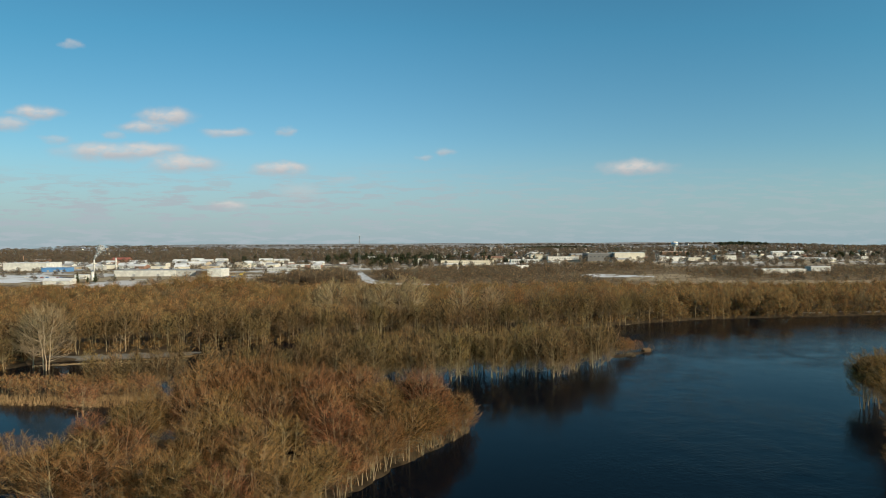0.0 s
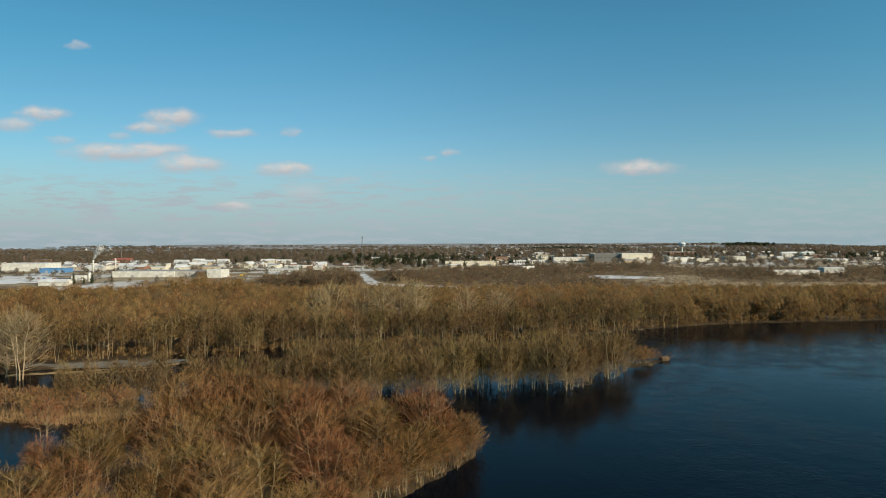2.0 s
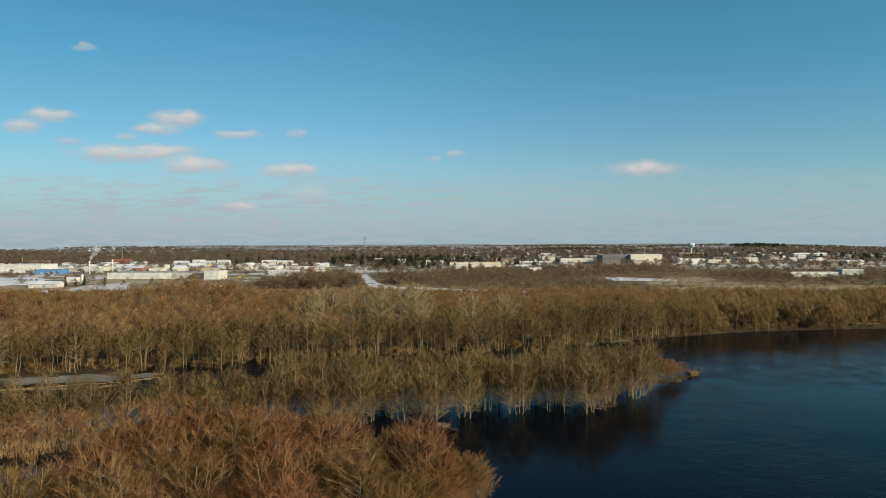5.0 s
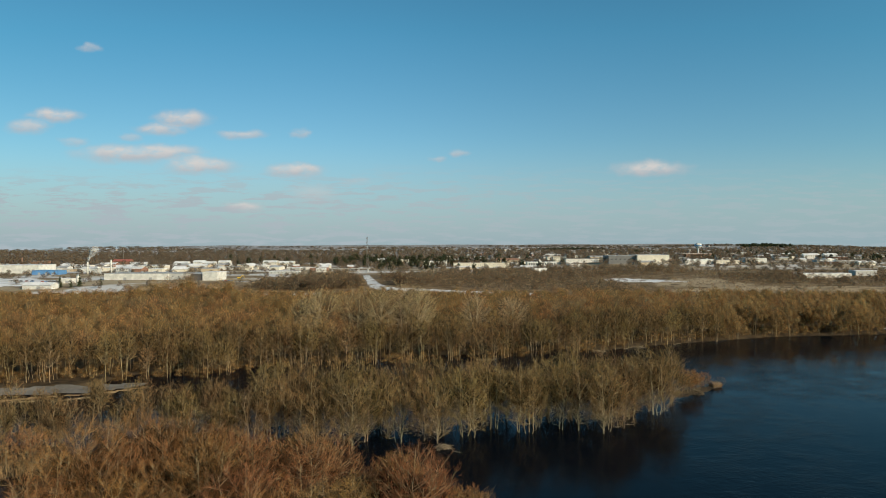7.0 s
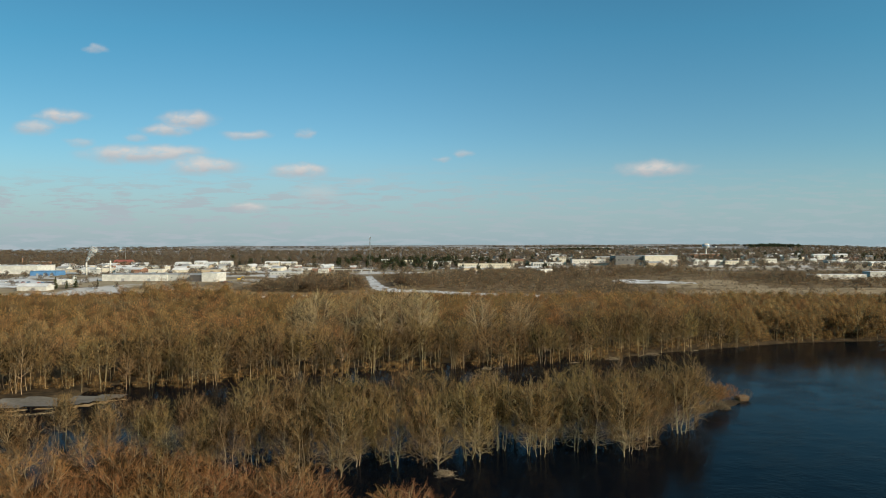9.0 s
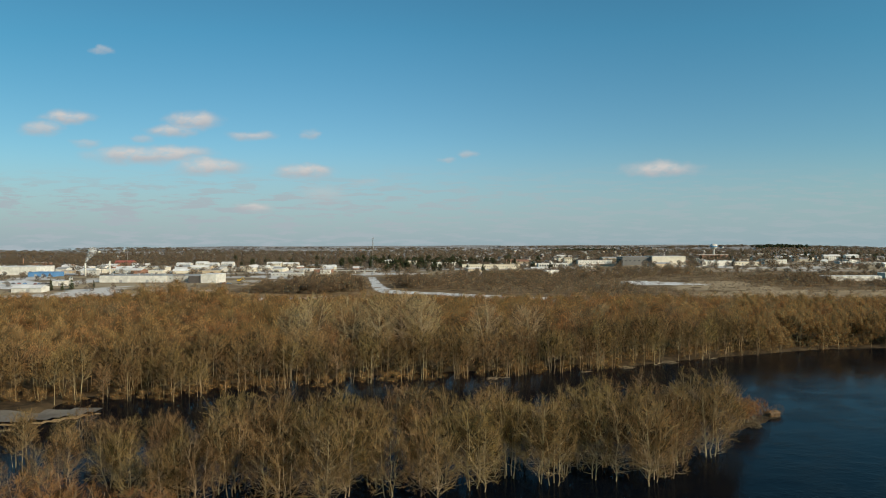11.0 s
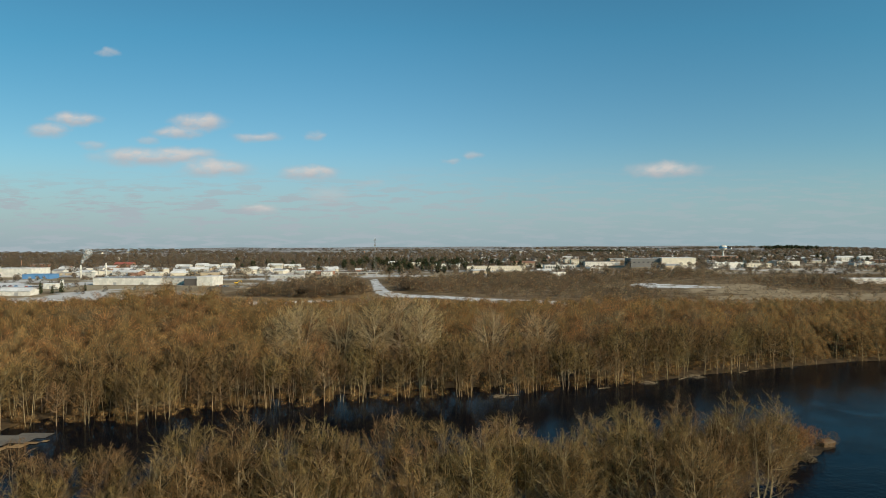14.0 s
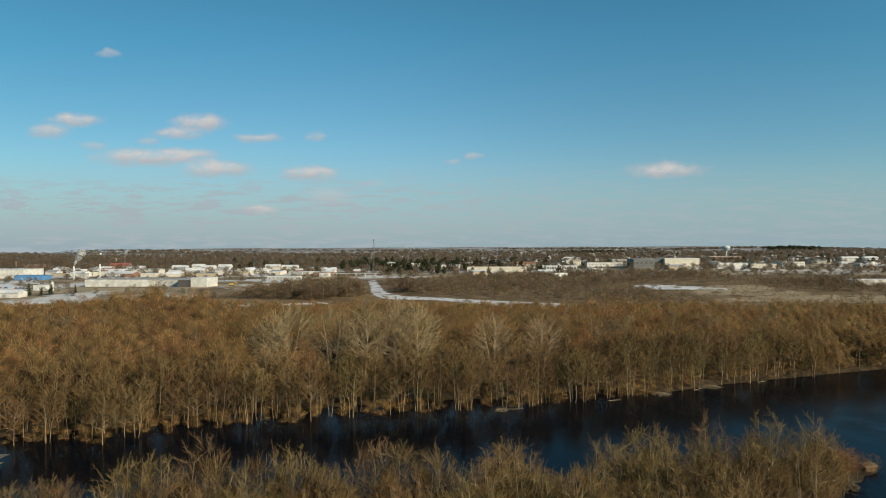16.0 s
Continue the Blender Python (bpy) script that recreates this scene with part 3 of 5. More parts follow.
def bare_tree(seed, height, stems=1, low=0.35, reach=0.34, tips=32, shoots=6, twigs=9, twig_w=0.03, twig_l=1.1, girth=0.20, lean=0.07, sides=5, steep=1.6, masses=0, fall=1.5):
    """A leafless tree: wood (stems, ascending limbs, shoots) and crown (twigs), as arrays.
    Limbs leave the stems steeply and end on an uneven dome; the fine twigs gather in its outer half."""
    rng = np.random.default_rng(seed)
    wood, bases, ways, lengths = [], [], [], []
    half, wide = height * (1 - low) / 2, height * reach
    mid = np.array((0, 0, height * low + half))
    lines, g = [], girth * (1 if stems == 1 else 0.78)
    for s in range(stems):
        turn = 2 * np.pi * (s + rng.uniform(0, 0.6)) / stems
        away = wide * (0.10 if stems == 1 else rng.uniform(0.30, 0.50))
        foot = np.array((math.cos(turn), math.sin(turn), 0)) * (0 if stems == 1 else 0.22 * stems)
        top = np.array((math.cos(turn) * away, math.sin(turn) * away, height * rng.uniform(0.80, 0.92)))
        f = np.linspace(0, 1, 6)[:, None]
        line = foot * (1 - f) + top * f + (0, 0, -0.5) * (1 - f)
        line[1:-1] += rng.normal(0, lean * height * 0.10, (4, 3)) * (1, 1, 0.3)
        lines.append(line)
        wood.append(tube(line, np.linspace(g, 0.03, 6) + np.array((g * 0.25, 0, 0, 0, 0, 0)), sides))
    # boughs spread evenly round the dome, some reaching further than others
    for k in range(tips):
        up = 1 - fall * (k + 0.5) / tips
        az = k * 2.39996 + rng.uniform(-0.35, 0.35)
        rim_ = math.sqrt(max(0.02, 1 - up * up))
        swell = rng.uniform(0.70, 1.0)
        tip = mid + np.array((math.cos(az) * rim_ * wide, math.sin(az) * rim_ * wide, up * half)) * swell
        line = min(lines, key=lambda l: np.hypot(*(l[3, :2] * 0.6 + l[5, :2] * 0.4 - tip[:2])))
        across = np.hypot(*(line[3, :2] - tip[:2]))
        z0 = np.clip(tip[2] - max(across * steep * rng.uniform(0.6, 1.3), height * 0.14), height * rng.uniform(low * 0.7, low + 0.24), height * 0.80)
        at = np.clip(np.searchsorted(line[:, 2], z0), 1, 5)
        q = np.clip((z0 - line[at - 1, 2]) / (line[at, 2] - line[at - 1, 2] + 1e-6), 0, 1)
        start = line[at - 1] + (line[at] - line[at - 1]) * q
        knee = start + (tip - start) * (0.55, 0.55, 0.42) + rng.normal(0, 0.055 * height, 3) * (1, 1, 0.6)
        r = g * (1.0 - z0 / height) * 0.42 + 0.018
        wood.append(tube(np.array([start, knee, tip]), (r, r * 0.6, 0.012), 3))
        span = np.linalg.norm(tip - start)
        e = 0.38 + 0.62 * (np.arange(shoots) + rng.uniform(0.2, 1, shoots)) / shoots
        e = e[:, None]
        at_ = start * (1 - e) ** 2 + 2 * knee * e * (1 - e) + tip * e ** 2
        along = unit(tip - knee)
        out_ = (at_ - mid) / (wide, wide, half)
        out_ /= np.linalg.norm(out_, axis=1, keepdims=True) + 1e-6
        w0 = along * 0.75 + out_ * 0.40 + rng.normal(0, 0.36, (shoots, 3)) + (0, 0, 0.18)
        w0 /= np.linalg.norm(w0, axis=1, keepdims=True)
        l0 = (span * 0.10 + height * 0.065) * rng.uniform(0.7, 1.3, shoots)
        wood.append(blades(rng, at_, w0, l0, 0.045))
        fr = rng.uniform(0.05, 1.0, (shoots, twigs, 1))
        bases.append((at_[:, None] + w0[:, None] * l0[:, None, None] * fr).reshape(-1, 3))
        ways.append((w0[:, None] * 0.85 + rng.normal(0, 0.42, (shoots, twigs, 3)) + (0, 0, 0.20)).reshape(-1, 3))
        lengths.append(twig_l * rng.uniform(0.45, 1.25, shoots * twigs))
    crown = blades(rng, np.concatenate(bases), np.concatenate(ways), np.concatenate(lengths), twig_w)
    if masses:
        up, az = np.linspace(0.92, -0.45, masses), np.arange(masses) * 2.39996 + rng.uniform(0, 6)
        rim_ = np.sqrt(1 - up * up)
        at_ = mid + np.stack([np.cos(az) * rim_ * wide, np.sin(az) * rim_ * wide, up * half], 1) * 0.66
        return joined(wood), crown, clumps(rng, at_, [np.array((wide * 0.40, wide * 0.40, half * 0.36)) * rng.uniform(0.8, 1.2) for _ in range(masses)])
    return joined(wood), crown


def cheap_tree(seed, height, width, twigs, twig_w, twig_l, low=0.3, limbs=5, girth=0.13, masses=9):
    """The same at a distance: a slim trunk, a few limbs and fewer, broader twigs gathered on a lumpy dome."""
    rng = np.random.default_rng(seed)
    line = bent(rng, (0, 0, -0.5), (0, 0, 1), height * 0.9, 3, 0.1, 0.07)
    wood = [tube(line, (girth, girth * 0.75, girth * 0.45, 0.04), 3)]
    half = height * (1 - low) / 2
    for k in range(limbs):
        f = rng.uniform(max(low, 0.3), 0.7)
        az = k * 2.4 + rng.uniform(0, 1)
        b0 = line[0] + (line[3] - line[0]) * f
        limb = bent(rng, b0, (np.cos(az) * 0.45, np.sin(az) * 0.45, 1.0), height * (0.92 - f) * 0.8, 1, 0.2, 0.1)
        wood.append(tube(limb, (girth * 0.55, 0.03), 3))
    # boughs spread over a dome, each ending in a tuft of twigs
    n = masses
    az, c = np.arange(n) * 2.4 + rng.uniform(0, 1, n), np.linspace(-0.70, 0.97, n) + rng.normal(0, 0.06, n)
    s = np.sqrt(np.clip(1 - c * c, 0.03, 1))
    swell = rng.uniform(0.66, 0.98, n)
    mid = np.array((0, 0, height * low + half * 0.85))
    fan = mid + np.stack([np.cos(az) * s * width * 0.5, np.sin(az) * s * width * 0.5, c * half * 1.08], 1) * swell[:, None]
    pick = rng.integers(0, n, twigs)
    lump = rng.normal(0, 1, (twigs, 3)) * (width * 0.085, width * 0.085, half * 0.10)
    bases = fan[pick] + lump
    ways = (bases - mid) / (width * 0.5, width * 0.5, half)
    ways = ways / (np.linalg.norm(ways, axis=1, keepdims=True) + 1e-6) * 0.8 + lump / (width * 0.085) * 0.25 + rng.normal(0, 0.30, (twigs, 3)) + (0, 0, 0.35)
    ways /= np.linalg.norm(ways, axis=1, keepdims=True) + 1e-6
    bases = bases - ways * twig_l * 0.5
    lumps_ = clumps(rng, mid + (fan - mid) * 0.74, [np.array((width, width, half * 1.5)) * (0.62 / math.sqrt(masses)) * rng.uniform(0.8, 1.25) for _ in range(n)])
    return joined(wood), blades(rng, bases, ways, twig_l * rng.uniform(0.6, 1.3, twigs), twig_w), lumps_


ICO = bmesh.new()
bmesh.ops.create_icosphere(ICO, subdivisions=1, radius=1.0)
ICO.verts.ensure_lookup_table()
BALL_V, BALL_F = np.array([v.co[:] for v in ICO.verts]), np.array([[v.index for v in f.verts] for f in ICO.faces])
ICO.free()


def clumps(rng, centres, sizes):
    """Uneven airy masses of fine twigs."""
    pieces = []
    for c, size in zip(centres, sizes):
        pieces.append((np.asarray(c) + BALL_V * rng.uniform(0.68, 1.18, (len(BALL_V), 1)) * size, BALL_F))
    return joined(pieces)


def scatter(poly, gap, seed, keep=1.0, holes=()):
    """Uneven places about gap metres apart inside an outline."""
    rng = np.random.default_rng(seed)
    poly = np.asarray(poly, float)
    xs = np.arange(poly[:, 0].min(), poly[:, 0].max(), gap)
    ys = np.arange(poly[:, 1].min(), poly[:, 1].max(), gap)
    X, Y = np.meshgrid(xs, ys)
    X = (X + (np.arange(len(ys)) % 2 * gap / 2)[:, None] + rng.uniform(-0.42, 0.42, X.shape) * gap).ravel()
    Y = (Y + rng.uniform(-0.42, 0.42, Y.shape) * gap * np.ones(1) if Y.ndim == 1 else Y + rng.uniform(-0.42, 0.42, Y.shape) * gap).ravel()
    ok = inside(poly, X, Y)[0] & (rng.uniform(0, 1, X.shape) < keep)
    for h in holes:
        ok &= ~inside(h, X, Y)[0]
    return np.stack([X[ok], Y[ok]], 1)


def tree_kind(name, makers, bark_mat, twig_mat, mass_mat=None):
    """Mesh pairs (trunk, crown) for each of the shapes of one kind."""
    pairs = []
    for wood, crown, *mass in makers:
        slots = None
        if mass:
            slots = np.repeat((0, 1), (len(crown[1]), len(mass[0][1])))
            crown = joined([crown, mass[0]])
        me = mesh_of(name + "_crown", *crown, [twig_mat, mass_mat] if mass else [twig_mat], slots)
        me.polygons.foreach_set("use_smooth", np.ones(len(me.polygons), bool))
        pairs.append((mesh_of(name + "_trunk", *wood, [bark_mat]), me))
    return pairs


def plant(name, pairs, x, y, size, turn, label, category, group, sink=0.0):
    z = float(ground_height(np.array([x]), np.array([y]))[0])
    m = Matrix.Translation((x, y, max(z, -1.0) - sink)) @ Matrix.Rotation(turn, 4, "Z") @ Matrix.Scale(size, 4)
    root = thing(name, m, label, category, group)
    for part_name, me in zip(("trunk", "crown"), pairs):
        ob = new(part_name, me)
        ob.parent = root
    return root


def woods(name, places, shapes, size, mats, seed, label, kind="stuff", tall=None):
    """Countless trees as one mesh."""
    rng = np.random.default_rng(seed)
    verts, tris, slots, n = [], [], [], 0
    pick = rng.integers(0, len(shapes), len(places))
    z = ground_height(places[:, 0], places[:, 1])
    for (x, y), zz, k in zip(places, z, pick):
        a, s = rng.uniform(0, 2 * np.pi), size * rng.uniform(0.70, 1.18) * (tall(x, y) if tall else 1.0)
        rot = np.array([[math.cos(a), -math.sin(a), 0], [math.sin(a), math.cos(a), 0], [0, 0, 1]]) * s
        tones = len(mats) // 2
        tone = 1 + int(np.clip((wobble(np.array(x * 0.12), np.array(y * 0.2)) + 0.9 + rng.normal(0, 0.55)) * tones * 0.42, 0, tones - 1))
        for slot, (v, f) in zip((0, tone, tone + tones), shapes[k]):
            verts.append(v @ rot.T + (x, y, max(zz, -0.6)))
            tris.append(f + n)
            slots.append(np.full(len(f), slot))
            n += len(v)
    ob = new(name, mesh_of(name, np.concatenate(verts), np.concatenate(tris), mats, np.concatenate(slots)))
    ob.data.polygons.foreach_set("use_smooth", np.ones(len(ob.data.polygons), bool))
    return tagged(ob, label, "woods", kind=kind)


rng = np.random.default_rng(7)
MAPLES = tree_kind("maple", [bare_tree(20 + k, 17.5, 1 + k % 4, 0.08, 0.27 + 0.02 * (k % 3), 44, 6, 9, 0.044, 0.95, 0.15, 0.16, steep=1.2, masses=9, fall=1.8) for k in range(10)], bark, twig_olive, mass_olive)
WILLOWS = tree_kind("willow", [bare_tree(40 + k, 13.5, 2 + k % 3, 0.18, 0.42 + 0.03 * (k % 3), 50, 7, 9, 0.032, 0.85, 0.14, 0.16, steep=0.9, masses=12) for k in range(10)], bark, twig_orange, mass_orange)
GOLDEN = tree_kind("golden_willow", [bare_tree(140 + k, 13.5, 1 + k % 4, 0.20, 0.38 + 0.03 * (k % 3), 44, 7, 9, 0.032, 0.85, 0.15, 0.16, steep=0.9, masses=10) for k in range(10)], bark, twig_gold, mass_gold)
COTTON = tree_kind("cottonwood", [bare_tree(60 + k, 21.0, 1 + k % 3, 0.12, 0.37, 64, 7, 10, 0.046, 1.1, 0.26, 0.12, steep=0.9, masses=5) for k in range(3)], bark_white, twig_tan, mass_tan)
BANKERS = tree_kind("bank_tree", [bare_tree(80 + k, 19.0, 1 + k % 3, 0.22, 0.22 + 0.02 * (k % 3), 26, 5, 7, 0.07, 1.1, 0.14, 0.13, 4, steep=1.1, masses=7) for k in range(10)], bark, twig_olive, mass_olive)
SHRUBS = tree_kind("shrub", [bare_tree(100 + k, 4.6, 4, 0.08, 0.46, 20, 4, 7, 0.032, 0.55, 0.04, 0.10, 3, steep=0.8) for k in range(4)], bark_dark, twig_orange)
TAN_SHRUBS = tree_kind("tan_shrub", [bare_tree(120 + k, 4.6, 4, 0.06, 0.50, 20, 4, 8, 0.040, 0.6, 0.04, 0.10, 3, steep=0.8, masses=4) for k in range(4)], bark, twig_reed, mass_reed)

# the flooded stand in midstream
ISLAND = [(-74, 204), (-65, 201), (-50, 194), (-14, 195), (8, 202), (17, 205), (43, 207), (53, 217), (66, 236), (62, 243), (40, 236), (15, 227), (-20, 222), (-60, 224), (-76, 222)]
for x, y in scatter(ISLAND, 5.6, 3, 0.97):
    k = int(rng.integers(0, len(MAPLES)))
    plant("maple_tree", MAPLES[k], x, y, rng.uniform(0.76, 1.04) * (0.70 if x < -45 else 1.0), rng.uniform(0, 6.28), "bare grey-barked maple standing in flood water", "tree", "flooded trees in the river")
for x, y in scatter([(-106, 192), (-74, 195), (-74, 206), (-106, 203)], 5.0, 4, 0.95):
    plant("maple_tree", MAPLES[int(rng.integers(0, len(MAPLES)))], x, y, rng.uniform(0.5, 0.72), rng.uniform(0, 6.28), "small bare maple standing in flood water", "tree", "flooded trees in the river")
# the orange-twigged grove on the near point
for x, y in scatter(PENINSULA[1:17], 7.9, 5, 0.97):
    if y < 76 or x < -125:
        continue
    k = int(rng.integers(0, len(WILLOWS)))
    low_side = x < -62 and y > 108
    if low_side and rng.uniform() < 0.45:
        continue
    edge = inside(PENINSULA, np.array([x]), np.array([y]))[1][0]
    if rng.uniform() < np.clip((150 - y + 12 * math.sin(x / 9)) / 40, 0.05, 0.9):
        plant("willow_tree", GOLDEN[k], x, y, rng.uniform(0.85, 1.15) * (0.72 if edge < 4 else 1.0) * (0.62 if low_side or (x > -17 and y > 156) else 1.0), rng.uniform(0, 6.28), "bare golden-brown willow with pale branches on the flooded point", "tree", "golden willows on the point")
    else:
        plant("willow_tree", WILLOWS[k], x, y, rng.uniform(0.92, 1.2) * (0.72 if edge < 4 else 1.0) * (0.6 if low_side or (x > -17 and y > 156) else 1.0), rng.uniform(0, 6.28), "bare orange-twigged willow on the flooded point", "tree", "orange willows on the point")
# trees leaning over the water along the point
rim = [(-33, 76), (-28, 88), (-23, 100), (-18, 111), (-14, 119), (-10, 126), (-6, 131), (-2, 137), (2, 144), (4, 150)]
for (ax, ay), (bx, by) in zip(rim, rim[1:]):
    for f in (0.15, 0.5, 0.8):
        plant("willow_tree", (GOLDEN if rng.uniform() < 0.6 else WILLOWS)[int(rng.integers(0, 10))], ax + (bx - ax) * f - rng.uniform(0.5, 3.5), ay + (by - ay) * f, rng.uniform(0.55, 0.85), rng.uniform(0, 6.28), "bare tan willow leaning over the water's edge", "tree", "willows along the shore")
# shrubs at the water's edge of the point
edge_line = [(-30, 84), (-25, 96), (-19, 109), (-14, 121), (-8, 130), (-3, 136), (2, 143), (5, 148), (7.5, 152), (6, 157), (2, 163)]
for (ax, ay), (bx, by) in zip(edge_line, edge_line[1:]):
    for _ in range(6):
        f = rng.uniform(0, 1)
        plant("shrub", SHRUBS[int(rng.integers(0, 4))], ax + (bx - ax) * f - rng.uniform(0, 2.5), ay + (by - ay) * f, rng.uniform(0.7, 1.4), rng.uniform(0, 6.28), "low orange-brown willow shrub at the water's edge", "shrub", "shrubs along the shore")
# brush on the reed bank
for x, y in scatter(REED_BANK[1:10], 3.6, 9, 0.9):
    if x > -165:
        plant("shrub", TAN_SHRUBS[int(rng.integers(0, 4))], x, y, rng.uniform(0.8, 1.25), rng.uniform(0, 6.28), "tan and orange shrub on a low bank", "shrub", "shrubs on the low bank")
plant("willow_tree", WILLOWS[1], -92, 165, 0.75, 0.4, "small bare willow standing in a pond", "tree", "")
# pale tall trees
PALE = [(-138, 227, 1.22), (-146, 232, 1.0), (-54, 335, 1.22), (-40, 338, 1.14), (-28, 333, 1.22), (-19, 338, 1.3), (-11, 336, 1.22), (14, 342, 1.06), (31, 346, 0.98), (-62, 339, 1.0)]
for x, y, s in PALE:
    plant("cottonwood_tree", COTTON[int(rng.integers(0, 3))], x, y, s, rng.uniform(0, 6.28), "tall pale cottonwood with a broad bare crown", "tree", "pale cottonwoods")
# the bank across the bay
for x, y, s in ((114, 171, 1.15), (120, 178, 1.1), (113, 161, 1.1), (120, 165, 1.1), (128, 184, 1.0), (84, 115, 0.8), (89, 122, 0.8), (97, 134, 0.8), (105, 146, 0.9), (106, 138, 1.0), (80, 108, 0.75),
                (110, 166, 0.8), (117, 174, 0.9), (115, 166, 1.0), (124, 176, 1.1), (85, 120, 0.6), (92, 128, 0.7), (109, 154, 0.8), (112, 158, 0.7)):
    plant("willow_tree", GOLDEN[int(rng.integers(0, len(GOLDEN)))], x + 1.5, y, s, rng.uniform(0, 6.28), "bare brown tree on the near shore of the bay", "tree", "trees on the bay shore")

# the first rows of the far shore, tree by tree
front = np.array([p for p in scatter([(-220, 190), (-150, 214), (-150, 250), (-118, 262), (-98, 269), (-80, 269), (-66, 281), (-40, 287), (-14, 296), (16, 302), (42, 311), (60, 317), (91, 333), (156, 358), (214, 366),
                                      (214, 384), (150, 378), (88, 352), (40, 332), (10, 322), (-40, 308), (-70, 300), (-100, 290), (-150, 260), (-220, 230)], 5.0, 12, 0.95)])
order = np.argsort(np.hypot(front[:, 0] + 10, front[:, 1] - 230))
things, rest = front[order[:270]], front[order[270:]]
for x, y in things:
    plant("shore_tree", BANKERS[int(rng.integers(0, len(BANKERS)))], x, y, rng.uniform(0.62, 0.95), rng.uniform(0, 6.28), "slender bare floodplain tree at the water's edge", "tree", "trees along the far shore")
MID = [cheap_tree(200 + k, 19.0, 9.5 + k % 4, 160, 0.09, 1.7, 0.24, 6, masses=7) for k in range(10)]
BACK = [cheap_tree(220 + k, 18.0, 11.5 + k % 5, 90, 0.13, 1.9, 0.2, 1, masses=6) for k in range(10)]
SCRUB = [cheap_tree(240 + k, 8.5, 9.0 + k % 5, 28, 0.22, 1.5, 0.03, 1, 0.10, masses=4) for k in range(8)]
TOWN = [cheap_tree(260 + k, 12.0, 12.0, 12, 0.45, 2.0, 0.06, 0, 0.3, masses=3) for k in range(6)]
if len(rest):
    woods("woodland_edge", rest, MID, 0.86, WOOD_MATS, 1, "bare brown floodplain woods at the far shore")
UNDER = [cheap_tree(270 + k, 5.5, 5.5, 40, 0.075, 1.4, 0.02, 3, 0.05, masses=3) for k in range(5)]
brush_at = scatter([(-220, 196), (-150, 222), (-150, 254), (-100, 268), (-80, 271), (-66, 282), (-40, 288.5), (-14, 297.5), (16, 303.5), (42, 312.5), (60, 318.5), (91, 334.5), (156, 359.5), (214, 368), (269, 376), (400, 394), (400, 404), (214, 392), (88, 356), (10, 326), (-70, 306), (-150, 268), (-220, 236)], 4.2, 71, 0.9)
woods("undergrowth", brush_at, UNDER, 0.75, [bark_dark, wood_dark, wood_twigs, haze_dark, haze_twigs], 11, "brown leafless brush under the shore trees")
NEAR_WOOD = [(-330, 195), (-220, 230), (-150, 260), (-100, 290), (-70, 300), (-40, 308), (10, 322), (40, 332), (88, 352), (150, 378), (214, 384), (214, 366), (269, 374), (420, 392),
             (460, 440), (300, 420), (150, 415), (60, 395), (-60, 370), (-160, 345), (-330, 300)]
near_at = scatter(NEAR_WOOD, 7.2, 14, 0.95)
for cx, cy, _ in PALE:
    near_at = near_at[((near_at[:, 0] - cx) / 6) ** 2 + ((near_at[:, 1] - cy + 9) / 15) ** 2 > 1]
woods("woodland_near", near_at, MID, 0.87, WOOD_MATS, 2, "dense bare brown floodplain woods")


def back_edge(x, y):
    """The woods grow lower towards the clearings behind them, but for one tall stand."""
    stand = math.exp(-((x + 175) / 75) ** 2 - ((y - 490) / 55) ** 2)
    return max(float(np.interp(y, [420, 490, 560], [1.0, 0.80, 0.40 if x < 150 else 0.24])), 1.38 * stand)


DEEP_WOOD = [(-420, 230), (-330, 300), (-160, 345), (-60, 370), (60, 395), (150, 415), (300, 420), (460, 440), (560, 470), (520, 590), (420, 600), (330, 590), (220, 640), (130, 620), (90, 585),
             (40, 575), (-40, 610), (-70, 640), (-95, 590), (-170, 580), (-280, 585), (-440, 560), (-480, 400)]
woods("woodland_deep", scatter(DEEP_WOOD, 9.8, 15, 0.95), BACK, 0.93, WOOD_MATS, 3, "dense bare brown woods seen over their crowns", tall=back_edge)


def brush_height(x, y):
    """Brush beyond the frozen channel: tall by its bend, low round the marsh and the tan clearings, a hedge behind them."""
    h = 0.85 + 0.22 * math.sin(x / 37) * math.sin(y / 29)
    tufts = max(0.0, math.sin(x / 19 + 1) * math.sin(y / 15 + x / 43))
    if x > 180 and y < 705:
        h = 0.20 + 0.55 * tufts
    if 185 < x < 325 and 690 <= y < 860:
        h = 0.18 + 0.5 * tufts
    if x > 330 and y > 850:
        h = 0.35
    h = max(h, 1.25 * math.exp(-((x - 385) / 75) ** 2 - ((y - 770) / 45) ** 2))
    return max(h, 1.75 * math.exp(-((x + 42) / 60) ** 2 - ((y - 745) / 70) ** 2))


SCRUB_WOOD = [(-90, 900), (-62, 760), (-38, 702), (0, 682), (50, 645), (95, 625), (120, 590), (240, 570), (420, 600), (700, 640), (900, 820), (900, 1010), (640, 960), (480, 900), (380, 1020), (180, 1090), (40, 1060), (-60, 940)]
HOLES = [[(185, 752), (225, 740), (258, 730), (264, 752), (235, 790), (210, 815), (184, 810)], [(208, 702), (262, 680), (280, 690), (258, 728), (225, 738)], [(280, 642), (340, 624), (470, 644), (475, 660), (360, 656), (300, 662)],
         [(405, 772), (480, 772), (540, 810), (540, 850), (480, 840), (405, 812)]]
woods("scrub_woods", scatter(SCRUB_WOOD, 10.4, 16, 0.94, HOLES), SCRUB, 1.0, SCRUB_MATS, 4, "low brown scrub and saplings beyond the ice", tall=brush_height)
